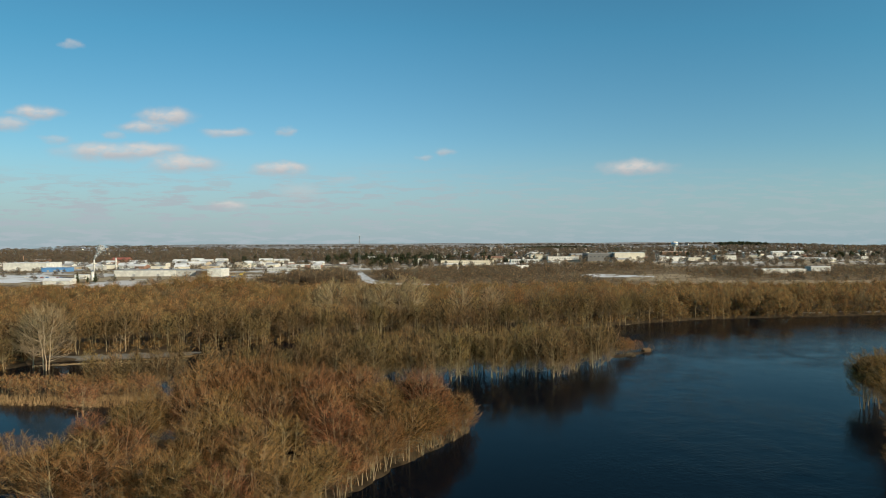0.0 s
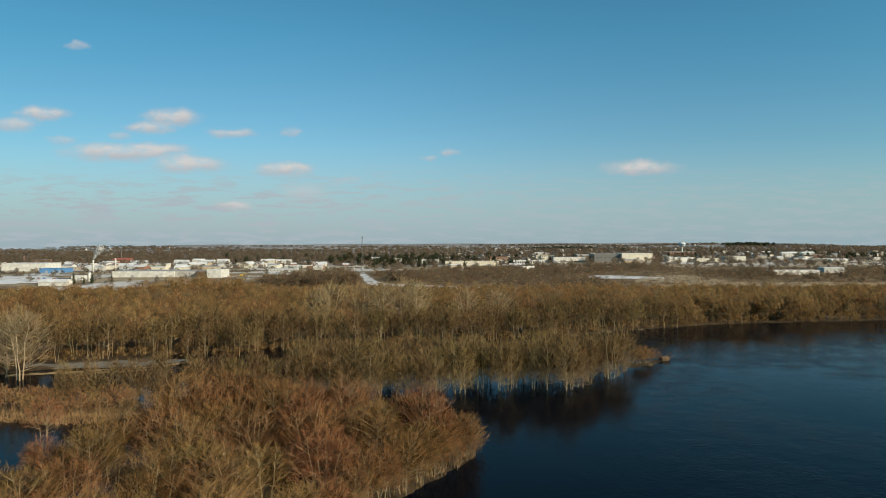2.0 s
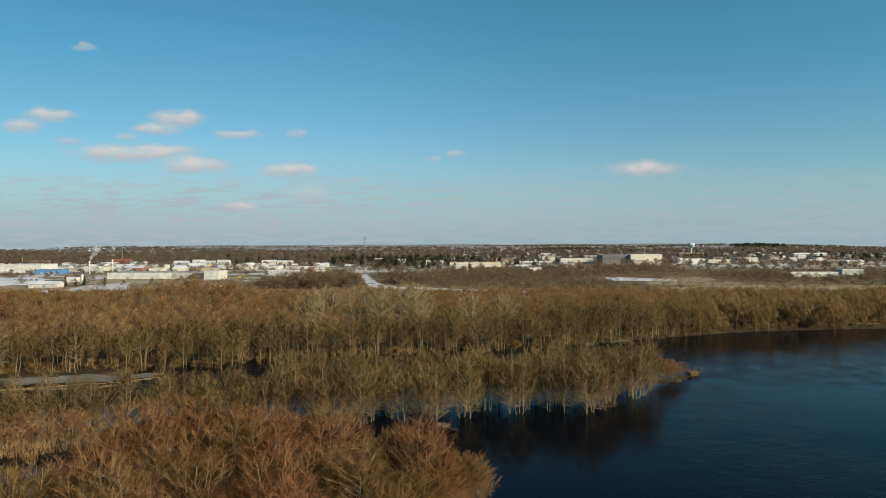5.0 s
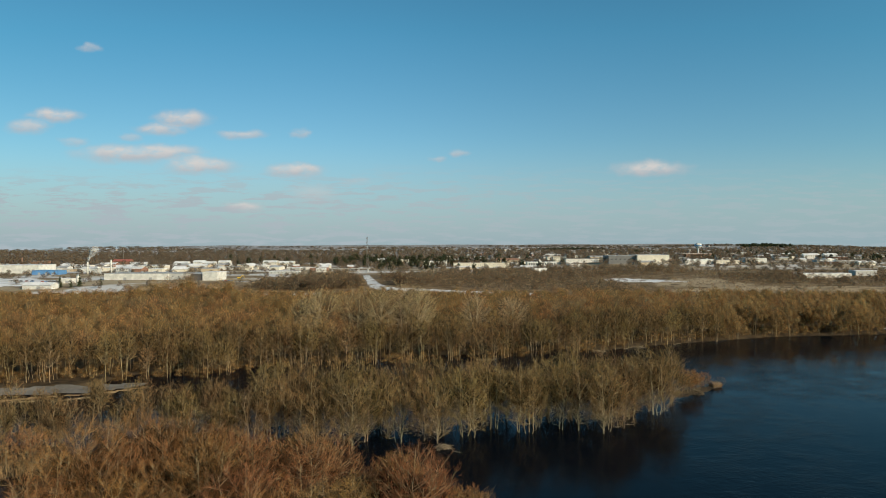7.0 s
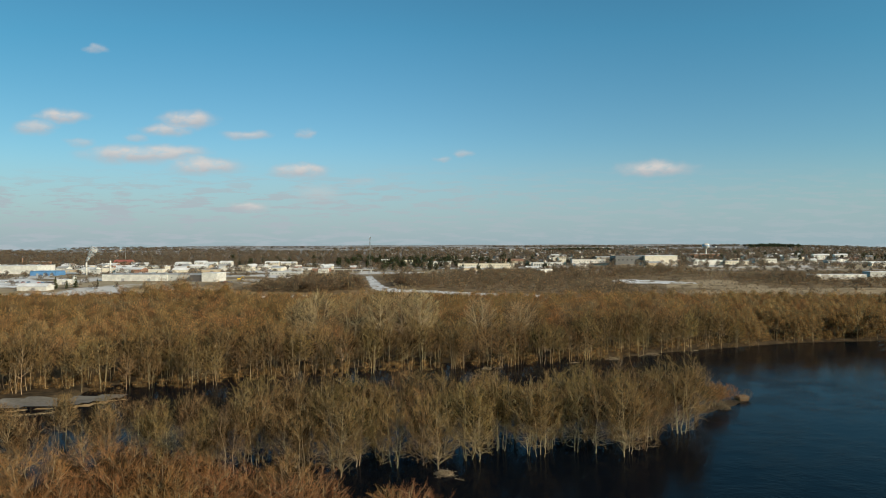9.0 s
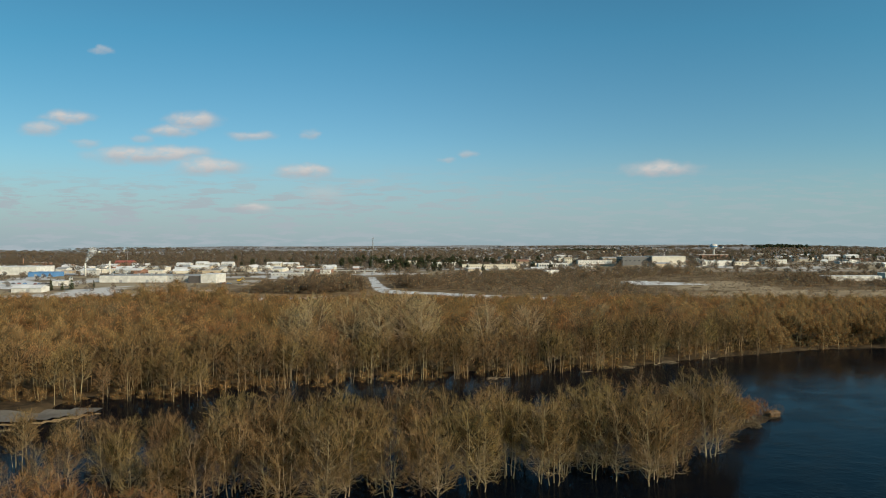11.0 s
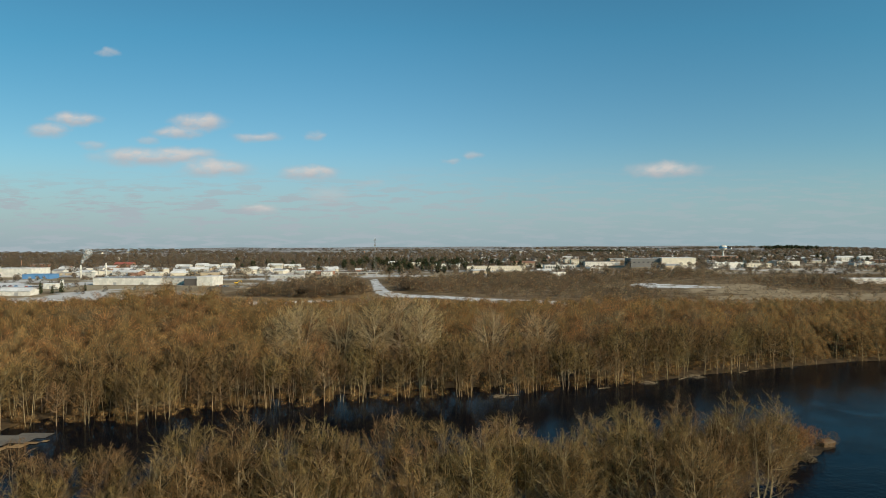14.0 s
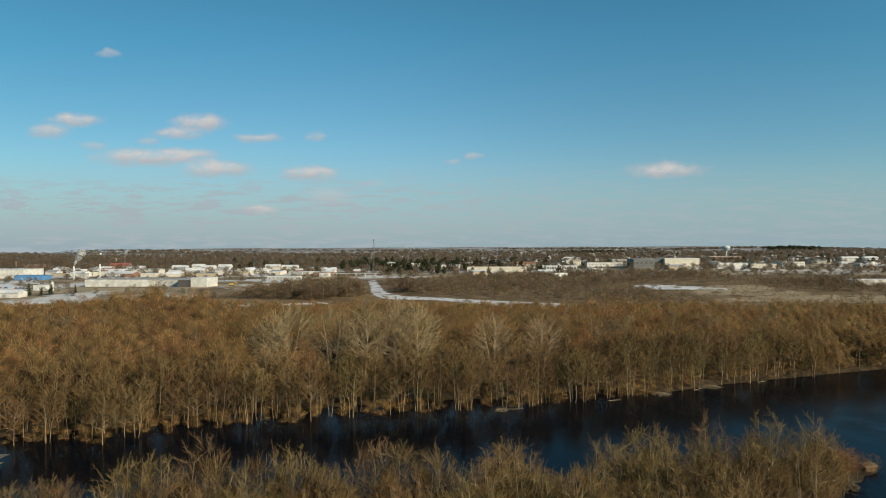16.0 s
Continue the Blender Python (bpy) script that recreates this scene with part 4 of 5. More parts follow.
woods("scrub_edge", scatter([(-190, 645), (-120, 645), (-82, 680), (-92, 740), (-110, 790), (-150, 800), (-188, 720)], 8.5, 17, 0.9), SCRUB, 1.0, SCRUB_MATS, 5, "brown hedgerows and scrub by the town", tall=lambda x, y: 1.45 + 0.3 * math.sin(x / 23))
woods("scrub_belt", scatter([(-420, 560), (-330, 570), (-180, 575), (-150, 600), (-250, 612), (-330, 600), (-420, 600)], 9.0, 19, 0.6), SCRUB, 0.6, SCRUB_MATS, 12, "scattered brown scrub before the factory yards")
# slim trees standing in the side channel
for x, y, s in ((-118, 216, 0.55), (-112, 222, 0.6), (-84, 212, 0.7), (-90, 222, 0.6), (-100, 214, 0.55), (-94, 210, 0.6), (-88, 216, 0.6), (-104, 220, 0.5), (-78, 216, 0.65), (-108, 212, 0.5), (-95, 229, 0.5), (-80, 226, 0.6)):
    plant("slender_tree", BANKERS[int(rng.integers(0, len(BANKERS)))], x, y, s, rng.uniform(0, 6.28), "slim pale tree standing in the side channel", "tree", "trees in the side channel")


# ---- the town ----
def land(x, y):
    return float(ground_height(np.array([x]), np.array([y]))[0])


taken = []                                # footprints: x, y, reach
pane_mesh = {}


def shared_box(key, sx, sy, sz, mat):
    """One mesh for all alike panes and doors."""
    if key not in pane_mesh:
        me = bpy.data.meshes.new(key)
        bm = box(-sx / 2, sx / 2, -sy / 2, sy / 2, -sz / 2, sz / 2)
        bm.to_mesh(me)
        bm.free()
        me.materials.append(mat)
        pane_mesh[key] = me
    return pane_mesh[key]


def gable(w, d, h, rise, eave):
    """A pitched roof with its ridge along x, resting on walls of height h."""
    bm = bmesh.new()
    x, y = w / 2 + eave, d / 2 + eave
    low, t = h - eave * rise / (d / 2), 0.25
    pts = [(-x, -y, low), (x, -y, low), (x, 0, h + rise), (-x, 0, h + rise), (-x, y, low), (x, y, low)]
    v = [bm.verts.new(p) for p in pts] + [bm.verts.new((p[0], p[1], p[2] + t)) for p in pts]
    for f in ((6, 7, 8, 9), (9, 8, 11, 10), (3, 2, 1, 0), (4, 5, 2, 3), (0, 1, 7, 6), (5, 4, 10, 11), (0, 6, 9, 3), (3, 9, 10, 4), (1, 2, 8, 7), (2, 5, 11, 8)):
        bm.faces.new([v[i] for i in f])
    return bm


def gable_wall(w, d, h, rise):
    """A wall block with pointed ends under a pitched roof."""
    bm = bmesh.new()
    x, y = w / 2, d / 2
    v = [bm.verts.new(p) for p in ((-x, -y, -2), (x, -y, -2), (x, y, -2), (-x, y, -2), (-x, -y, h), (x, -y, h), (x, y, h), (-x, y, h), (-x, 0, h + rise), (x, 0, h + rise))]
    for f in ((0, 1, 5, 4), (2, 3, 7, 6), (1, 2, 6, 9, 5), (3, 0, 4, 8, 7), (4, 5, 9, 8), (6, 7, 8, 9), (3, 2, 1, 0)):
        bm.faces.new([v[i] for i in f])
    return bm


def building(name, x, y, w, d, h, wall_mat, roof_mat, label, category="building", rise=0.0, panes=(0, 0), doors=0, turn=0.0, group="", pane=(1.3, 1.0), units=0):
    """A building whose front (towards -y) stands at y: walls, roof, windows, doors, roof units."""
    z = min(land(x - w / 2, y), land(x + w / 2, y), land(x, y))
    root = thing(name, pose(x, y + d / 2, z, 0, 0, turn), label, category, group)
    taken.append((x, y + d / 2, max(w, d) / 2 + 4))
    if rise:
        part("wall", gable_wall(w, d, h, rise), wall_mat, root)
        part("roof", gable(w, d, h, rise, 0.5), roof_mat, root)
    else:
        part("wall", box(-w / 2, w / 2, -d / 2, d / 2, -2, h), wall_mat, root)
        bm = box(-w / 2 - 0.25, w / 2 + 0.25, -d / 2 - 0.25, d / 2 + 0.25, h, h + 0.45, 0.08)
        part("roof", bm, roof_mat, root)
        for k in range(units):
            ux = (k + 0.5) / units * w - w / 2
            part("roof_unit", box(ux - 1.3, ux + 1.3, -d * 0.1 - 1, -d * 0.1 + 1.2, h + 0.45, h + 2.0, 0.1), steel, root, "grey rooftop air unit")
    nx, nz = panes
    for i in range(nx):
        for j in range(nz):
            ob = new("window", shared_box("pane_%.1f_%.1f" % pane, pane[0], 0.12, pane[1], glass_dark))
            ob.parent = root
            ob.location = ((i + 0.5) / nx * w * 0.94 - w * 0.47, -d / 2 - 0.02, h * (j + 0.62) / nz if nz > 1 else h * 0.58)
    for i in range(doors):
        ob = new("door", shared_box("door", 3.2, 0.12, 3.0, grey_roof))
        ob.parent = root
        ob.location = ((i + 0.5) / doors * w * 0.8 - w * 0.4 + 1.5, -d / 2 - 0.03, 1.5)
    return root


def lathe(profile, sides=20):
    """A turned body from radius and height pairs."""
    bm = bmesh.new()
    rings = []
    for r, z in profile:
        rings.append([bm.verts.new((r * math.cos(2 * math.pi * k / sides), r * math.sin(2 * math.pi * k / sides), z)) for k in range(sides)])
    for a, b in zip(rings, rings[1:]):
        for k in range(sides):
            f = bm.faces.new((a[k], a[(k + 1) % sides], b[(k + 1) % sides], b[k]))
            f.smooth = True
    bm.faces.new(rings[0][::-1])
    bm.faces.new(rings[-1])
    return bm


def rods(pairs, radius, sides=4):
    """Thin straight bars joined into one bmesh."""
    v, f = joined([tube(np.array(p, float), (radius, radius), sides) for p in pairs])
    bm = bmesh.new()
    made = [bm.verts.new(c) for c in v]
    for t in f:
        bm.faces.new([made[i] for i in t])
    return bm


# industry by the river
building("factory", -592, 932, 62, 40, 11, white_metal, snow_roof, "large white metal-clad factory with a snowy roof", "factory", doors=2, units=4)
building("warehouse", -524, 887, 34, 20, 5.5, blue_wall, blue_wall, "long blue metal warehouse", "warehouse", doors=3)
building("shed", -380, 647, 27, 12, 4.0, white_metal, snow_roof, "white gabled shed with a snowy roof", "shed", rise=2.2, doors=1)
building("shed", -392, 712, 12, 9, 4.8, white_metal, snow_roof, "small white flat-roofed building", "building", doors=1)
building("factory", -345, 766, 72, 34, 7.2, white_metal, grey_roof, "long low white factory hall", "factory", doors=2, units=5)
building("factory", -295, 768, 28, 32, 7.0, grey_wall, grey_roof, "grey concrete hall joined to the long factory", "factory", panes=(4, 1))
# a closed block: its dark walls stand in for the shade inside the dock
building("loading_dock", -273.5, 757, 14, 26, 7.2, dark_roof, grey_roof, "closed block, dark for the shade in a loading dock between two halls", "loading dock")
building("storage_hall", -257.5, 755, 17, 24, 9.0, white_metal, snow_roof, "tall white box-shaped storage hall", "warehouse", turn=-4)
building("brick_building", -758, 1234, 30, 18, 8, brick_wall, grey_roof, "brown brick building with a flat roof", panes=(7, 2))
building("plant_house", -475, 917, 9, 8, 6.5, grey_wall, grey_roof, "grey plant house below the stacks", "building", panes=(2, 1), units=1)
building("barn", -612, 1255, 34, 16, 7, brick_wall, red_roof, "long building with a bright red roof", "building", rise=3.5)
building("shopping_hall", -444, 1017, 40, 18, 6.8, cream_wall, snow_roof, "cream commercial hall with a row of windows", panes=(12, 1), units=3)
for k, (x, y, w, h) in enumerate(((-455, 1150, 24, 9), (-430, 1165, 20, 10.5), (-407, 1148, 22, 9), (-384, 1160, 20, 10), (-300, 1147, 24, 10), (-273, 1150, 26, 9))):
    building("apartment_block", x, y, w, 12, h - 2, cream_wall if k > 3 else white_metal, snow_roof, "light apartment block with a snowy pitched roof", "apartment block", rise=2.5, panes=(6, 2), group="apartment blocks")
building("gabled_hall", -297, 1016, 26, 16, 6.5, cream_wall, snow_roof, "cream hall with a broad gable roof", "building", rise=3.5, panes=(5, 1), turn=80)
building("low_hall", -182, 990, 14, 9, 5.5, white_metal, snow_roof, "small white hall by the bridge", panes=(3, 1))
building("pump_house", -129, 818, 15, 9, 5.2, green_wall, snow_roof, "pale green building by the frozen channel", panes=(4, 1))
building("pump_house", -160, 858, 11, 8, 4.2, tan_wall, grey_roof, "small peach-coloured building beside scrub", panes=(2, 1))
building("low_hall", -215, 905, 40, 14, 4.5, grey_wall, snow_roof, "long low grey hall with a snowy roof", panes=(8, 1))
# across the middle
building("white_hall", -19, 1271, 48, 16, 9, white_metal, snow_roof, "white hall with a snow-covered roof", panes=(10, 1), units=2)
building("white_hall", -135, 1440, 20, 12, 7, white_metal, snow_roof, "white house-like hall among pines", rise=2)
building("white_hall", -86, 1418, 19, 12, 7.5, cream_wall, snow_roof, "pale hall among pines", panes=(4, 1))
building("white_hall", 19, 1473, 30, 12, 6.2, white_metal, snow_roof, "low white hall with snowy roof", panes=(6, 1))
building("long_hall", 67, 1195, 100, 22, 8.0, cream_wall, tan_wall, "very long yellow-cream flat-roofed hall", "building", panes=(24, 1), doors=3, units=5)
building("gabled_hall", 133, 1381, 46, 18, 7.5, tan_wall, brick_wall, "brown-roofed hall with a white gable end", rise=3.5, panes=(8, 1))
building("colonnade_hall", 181, 1228, 54, 20, 8, white_metal, snow_roof, "white hall with a row of dark bays", panes=(12, 1), pane=(2.6, 3.4), units=3)
building("office_block", 214, 1262, 14, 14, 13, cream_wall, tan_wall, "tall cream block with a small gable", rise=2, panes=(3, 3))
building("long_hall", 249, 1457, 42, 16, 7.2, cream_wall, grey_roof, "low cream hall with a grey roof", panes=(9, 1))
building("warehouse", 260, 1247, 62, 22, 9.5, white_metal, dark_roof, "white warehouse with a dark roof", "warehouse", panes=(12, 1), doors=3)
building("glass_hall", 310, 1158, 48, 40, 14.5, mast_steel, grey_roof, "dark grey hall beside the cream warehouse", "warehouse", panes=(6, 1), pane=(3.0, 2.0))
building("warehouse", 361, 1150, 55, 44, 15.0, cream_wall, snow_roof, "huge plain cream warehouse", "warehouse", doors=3)
building("school", 585, 1522, 69, 18, 8.5, brick_wall, snow_roof, "long brown brick school", "school", panes=(18, 2))
building("low_hall", 432, 1129, 48, 22, 8, white_metal, snow_roof, "white low hall with snow on its roof", units=3)
building("low_hall", 478, 1124, 40, 18, 7, cream_wall, grey_roof, "cream low hall with plain windows", panes=(8, 1), doors=2)
building("low_hall", 558, 1190, 38, 18, 8, white_metal, dark_roof, "white hall with a dark canopy", panes=(8, 1))
for k, (x, y) in enumerate(((748, 1359), (770, 1372), (792, 1360), (815, 1385))):
    building("apartment_block", x, y, 18, 12, 9, white_metal, snow_roof, "white apartment block on a rise", "apartment block", rise=2.5, panes=(5, 3), group="apartments on the rise")
building("long_hall", 441, 789, 59, 16, 5.2, white_metal, snow_roof, "long low white hall with a snowy roof", doors=2)
building("long_hall", 512, 826, 26, 14, 6.2, grey_wall, snow_roof, "grey hall with a snowy roof", panes=(5, 1))

# lesser commercial buildings
trng = np.random.default_rng(31)


def free(x, y, r):
    return all((x - a) ** 2 + (y - b) ** 2 > (r + c) ** 2 for a, b, c in taken)


SHADES = [(white_metal, snow_roof, "white"), (cream_wall, snow_roof, "cream"), (grey_wall, snow_roof, "grey"), (tan_wall, grey_roof, "tan"), (white_metal, grey_roof, "white"), (brick_wall, snow_roof, "brown brick")]
made = 0
for _ in range(2200):
    y = trng.uniform(850, 1750)
    x = trng.uniform(-0.72, 0.72) * y
    if made > 78:
        x, y = trng.uniform(-640, -190), trng.uniform(960, 1150)
    if (x < -180 and y < 955) or (-330 < x < 180 and y < 1010) or (x > 150 and y < 1080) or (x < -100 and y > 1190) or made >= 130:
        continue
    if -150 < x < 60 and y > 1020 and trng.uniform() < 0.7:
        continue
    w = trng.uniform(12, 34)
    if not free(x, y, w / 2 + 5):
        continue
    wm, rm, word = SHADES[int(trng.integers(0, 6))]
    pitched = trng.uniform() < 0.35
    building("commercial_building", x, y, w, trng.uniform(11, 20), trng.uniform(3.4, 5.6), wm, rm, word + " low commercial building in the town", "building",
             rise=2.4 if pitched else 0, panes=(int(w / 5) * int(trng.uniform() < 0.45), 1), doors=int(trng.integers(0, 2)), turn=trng.uniform(-25, 25), group="commercial buildings in the town")
    made += 1

# dwelling houses
HOUSE = []
for wm, rm, word in ((white_metal, patchy_roof, "white"), (cream_wall, dark_roof, "cream"), (tan_wall, patchy_roof, "tan"), (house_grey, dark_roof, "grey"), (brick_wall, patchy_roof, "brown")):
    HOUSE.append((wm, rm, word))
first = {}
count = 0
for _ in range(4000):
    y = trng.uniform(1330, 2900)
    x = trng.uniform(-0.74, 0.74) * y
    thick = 1.0 if 60 < x < 900 else (0.10 if x > 0 else 0.03)
    if trng.uniform() > thick or count >= 200 or not free(x, y, 8):
        continue
    k = int(trng.integers(0, 5))
    turn = trng.uniform(-60, 60)
    if k not in first:
        wm, rm, word = HOUSE[k]
        first[k] = building("house", x, y, 12, 9, 4.6, wm, rm, word + " two-storey house with a pitched roof", "house", rise=2.8, panes=(3, 2), doors=1, turn=turn, group="houses in the town", pane=(1.2, 1.3))
    else:
        copy_thing(first[k], pose(x, y, land(x, y), 0, 0, turn))
        taken.append((x, y, 9))
    count += 1

# water tower
z = land(606, 1568)
tower = thing("water_tower", pose(606, 1568, z), "white pedestal water tower with a round tank", "water tower")
part("pedestal", lathe([(4.5, -1), (3.4, 2), (2.0, 6), (1.7, 17), (2.6, 20)], 18), white_metal, tower)
tank_body = part("tank", lathe([(2.6, 19.5), (5.5, 21.5), (7.8, 24.0), (8.5, 26.5), (8.0, 29.0), (6.0, 31.0), (3.0, 32.2), (0.3, 32.5)], 24), white_metal, tower)
part("tank_band", lathe([(8.56, 25.6), (8.62, 26.2), (8.62, 26.9), (8.5, 27.4)], 24), blue_wall, tank_body, "blue band round the tank")
part("railing", rods([((0.9 * math.cos(a), 0.9 * math.sin(a), 32.4), (0.9 * math.cos(a), 0.9 * math.sin(a), 33.5)) for a in np.arange(0, 6.2, 1.05)], 0.06), steel, tank_body)

# lattice mast
z = land(-111, 970)
mast = thing("lattice_mast", pose(-111, 970, z), "tall grey steel lattice mast with antennas", "mast")
corners = [(math.cos(a), math.sin(a)) for a in (0.5, 2.6, 4.7)]


def mast_width(h):
    return 2.6 - 2.2 * h / 54


for cx, cy in corners:
    part("leg", rods([((cx * mast_width(h), cy * mast_width(h), h), (cx * mast_width(h + 9), cy * mast_width(h + 9), h + 9)) for h in range(-1, 53, 9)], 0.12), mast_steel, mast)
for k in range(3):
    (ax, ay), (bx, by) = corners[k], corners[(k + 1) % 3]
    lines = []
    for h in range(0, 54, 3):
        w0, w1 = mast_width(h), mast_width(h + 3)
        p, q = ((ax, ay), (bx, by)) if h % 2 else ((bx, by), (ax, ay))
        lines += [((p[0] * w0, p[1] * w0, h), (q[0] * w1, q[1] * w1, h + 3)), ((ax * w0, ay * w0, h), (bx * w0, by * w0, h))]
    part("brace", rods(lines, 0.05), mast_steel, mast)
for h, dx in ((53, 0.9), (52, -1.0), (40, 0.8), (45, -0.9)):
    part("antenna", box(dx - 0.35, dx + 0.35, -0.6, -0.3, h - 1.2, h + 1.2, 0.05), steel, mast, "grey panel antenna")
part("whip", rods([((0, 0, 53), (0, 0, 57))], 0.10), steel, mast)

z = land(-734, 1506)
pole = thing("radio_mast", pose(-734, 1506, z), "slender grey radio mast behind the town", "mast")
for k in range(6):
    part("section", lathe([(0.42 - k * 0.04, k * 5), (0.38 - k * 0.04, k * 5 + 5)], 8), steel, pole)

# stacks and tank
for x, y, h, label in ((-475.5, 901, 17.5, "pale smoking chimney stack"), (-460, 931, 19, "tall chimney stack with a dark band")):
    stack = thing("chimney_stack", pose(x, y, land(x, y)), label, "chimney", "factory stacks")
    shaft = part("shaft", lathe([(1.25, -1), (1.1, h * 0.6), (1.0, h)], 16), white_metal, stack)
    part("rim", lathe([(1.08, h - 0.8), (1.1, h), (0.7, h + 0.1)], 16), dark_roof, shaft, "dark sooty rim")
    part("band", lathe([(1.16, h * 0.55), (1.15, h * 0.62)], 16), grey_wall, shaft)
stack = thing("chimney_stack", pose(-786, 1235, land(-786, 1235)), "thin dark red brick chimney", "chimney", "factory stacks")
part("shaft", lathe([(1.0, -1), (0.8, 15.6)], 12), brick_wall, stack)
part("rim", lathe([(0.9, 15.3), (0.95, 15.9)], 12), dark_roof, stack)
tank = thing("silo", pose(-369.5, 696, land(-369.5, 696)), "pale steel silo with a cone roof", "silo")
shell = part("shell", lathe([(1.7, -1), (1.7, 9.2)], 18), white_metal, tank)
part("cone", lathe([(1.85, 9.2), (0.3, 10.6)], 18), steel, tank)
part("ladder", rods([((1.75, -0.3, 0), (1.75, -0.3, 9)), ((1.75, 0.3, 0), (1.75, 0.3, 9))], 0.05), steel, shell)

# steam from the stack
bm = bmesh.new()
for k in range(9):
    s = bmesh.ops.create_icosphere(bm, subdivisions=3, radius=1.3 + k * 0.42)
    cx, cy, cz = 0.5 + k * 1.15 + math.sin(k * 1.7) * 0.8, math.cos(k * 2.1), 1.2 + k * 1.75
    for v in s["verts"]:
        n = noise.noise(v.co * 0.7 + Vector((k, 0, 0))) * 0.5 + noise.noise(v.co * 1.9) * 0.2
        v.co = v.co * (1 + n) + Vector((cx, cy, cz))
for f in bm.faces:
    f.smooth = True
me = bpy.data.meshes.new("steam_plume")
bm.to_mesh(me)
bm.free()
me.materials.append(steam_mat)
plume = new("steam_plume", me)
plume.location = (-475.5, 901, land(-475.5, 901) + 17.5)
tagged(plume, "white steam drifting from a chimney stack", "steam")

# road bridge
z = land(-157, 1045)
bridge = thing("road_bridge", pose(-157, 1045, z), "long low concrete road bridge", "bridge")
part("deck", box(-36, 40, 0, 9, 3.2, 4.2, 0.1), grey_wall, bridge)
part("parapet", box(-36, 40, -0.2, 0.15, 4.2, 5.0, 0.05), dark_roof, bridge)
for k in range(6):
    part("pier", box(-33 + k * 14, -31.6 + k * 14, 1, 8, -2, 3.2, 0.1), grey_wall, bridge)

# excavator
z = land(-234, 779)
dig = thing("excavator", pose(-234, 779, z), "yellow excavator parked on bare earth", "excavator")
part("track", box(-1.9, 1.9, -1.4, -0.7, 0, 1.0, 0.3), dark_roof, dig)
part("track", box(-1.9, 1.9, 0.7, 1.4, 0, 1.0, 0.3), dark_roof, dig)
dig_house = part("house", box(-1.8, 1.5, -1.3, 1.3, 1.1, 2.5, 0.15), yellow_paint, dig)
part("cab", box(0.3, 1.5, -1.3, 0.0, 2.5, 3.6, 0.15), glass_dark, dig_house)
boom = part("boom", rods([((1.4, 0.3, 2), (4.2, 0.3, 4.8)), ((4.2, 0.3, 4.8), (6.2, 0.3, 2.0))], 0.28), yellow_paint, dig)
part("bucket", box(5.7, 6.8, -0.2, 0.8, 0.9, 2.0, 0.15), dark_roof, boom)


def car(x, y, turn, mat, word):
    root = thing("car", pose(x, y, land(x, y), 0, 0, turn), word + " car parked in a lot", "car", "parked cars")
    bm = box(-2.2, 2.2, -0.88, 0.88, 0.35, 0.95, 0.12)
    body_ = part("body", bm, mat, root)
    bm = box(-1.2, 1.1, -0.78, 0.78, 0.95, 1.48, 0.18)
    part("cabin", bm, glass_dark, root)
    for wx in (-1.35, 1.35):
        for wy in (-0.8, 0.8):
            bm = lathe([(0.33, -0.1), (0.33, 0.1)], 10)
            bmesh.ops.rotate(bm, verts=bm.verts, matrix=Matrix.Rotation(radians(90), 3, "X"))
            bmesh.ops.translate(bm, verts=bm.verts, vec=(wx, wy, 0.33))
            part("wheel", bm, dark_roof, root)
    return root


paints = [(white_metal, "white"), (steel, "grey"), (dark_roof, "dark"), (red_roof, "red"), (blue_wall, "blue")]
originals = [car(-470 + 6 * k, 742, 90, m, w) for k, (m, w) in enumerate(paints)]
LOTS = [(-430, 735, 9), (-560, 915, 8), (-450, 985, 9), (60, 1180, 12), (180, 1212, 8), (330, 1138, 8), (440, 1112, 8), (-240, 742, 4)]
for lx, ly, n in LOTS:
    for k in range(n):
        copy_thing(originals[int(trng.integers(0, 5))], pose(lx + k * 3.4, ly + trng.uniform(-0.5, 0.5), land(lx + k * 3.4, ly), 0, 0, 90 + trng.uniform(-4, 4)))


# ---- evergreens and town trees ----
def conifer(seed, height, width, tiers=11, per=15):
    r = np.random.default_rng(seed)
    bases, ways, lengths = [], [], []
    for k in range(tiers):
        f = (k + 0.3) / tiers
        w = width / 2 * (1 - f) ** 0.85
        for _ in range(max(5, int(per * (1 - f * 0.6)))):
            a = r.uniform(0, 2 * np.pi)
            bases.append((0, 0, height * (0.10 + 0.88 * f) + r.uniform(-0.3, 0.3)))
            ways.append((math.cos(a), math.sin(a), r.uniform(-0.35, 0.15)))
            lengths.append(w * r.uniform(0.75, 1.15) + 0.3)
    wood = tube([(0, 0, -0.5), (0, 0, height * 0.5), (0, 0, height * 0.98)], (0.25, 0.16, 0.03), 5)
    bases, ways, lengths = np.array(bases), np.array(ways), np.array(lengths)
    a1 = blades(r, bases, ways, lengths, 1.1)
    tips = bases + ways * lengths[:, None] * 0.45
    a2 = blades(r, tips + (0, 0, 0.25), ways + r.normal(0, 0.35, ways.shape), lengths * 0.6, 0.8)
    a3 = blades(r, tips, np.stack([-ways[:, 1], ways[:, 0], ways[:, 2]], 1) * r.choice((-1, 1), len(ways))[:, None] + ways * 0.8, lengths * 0.5, 0.7)
    return wood, joined([a1, a2, a3])


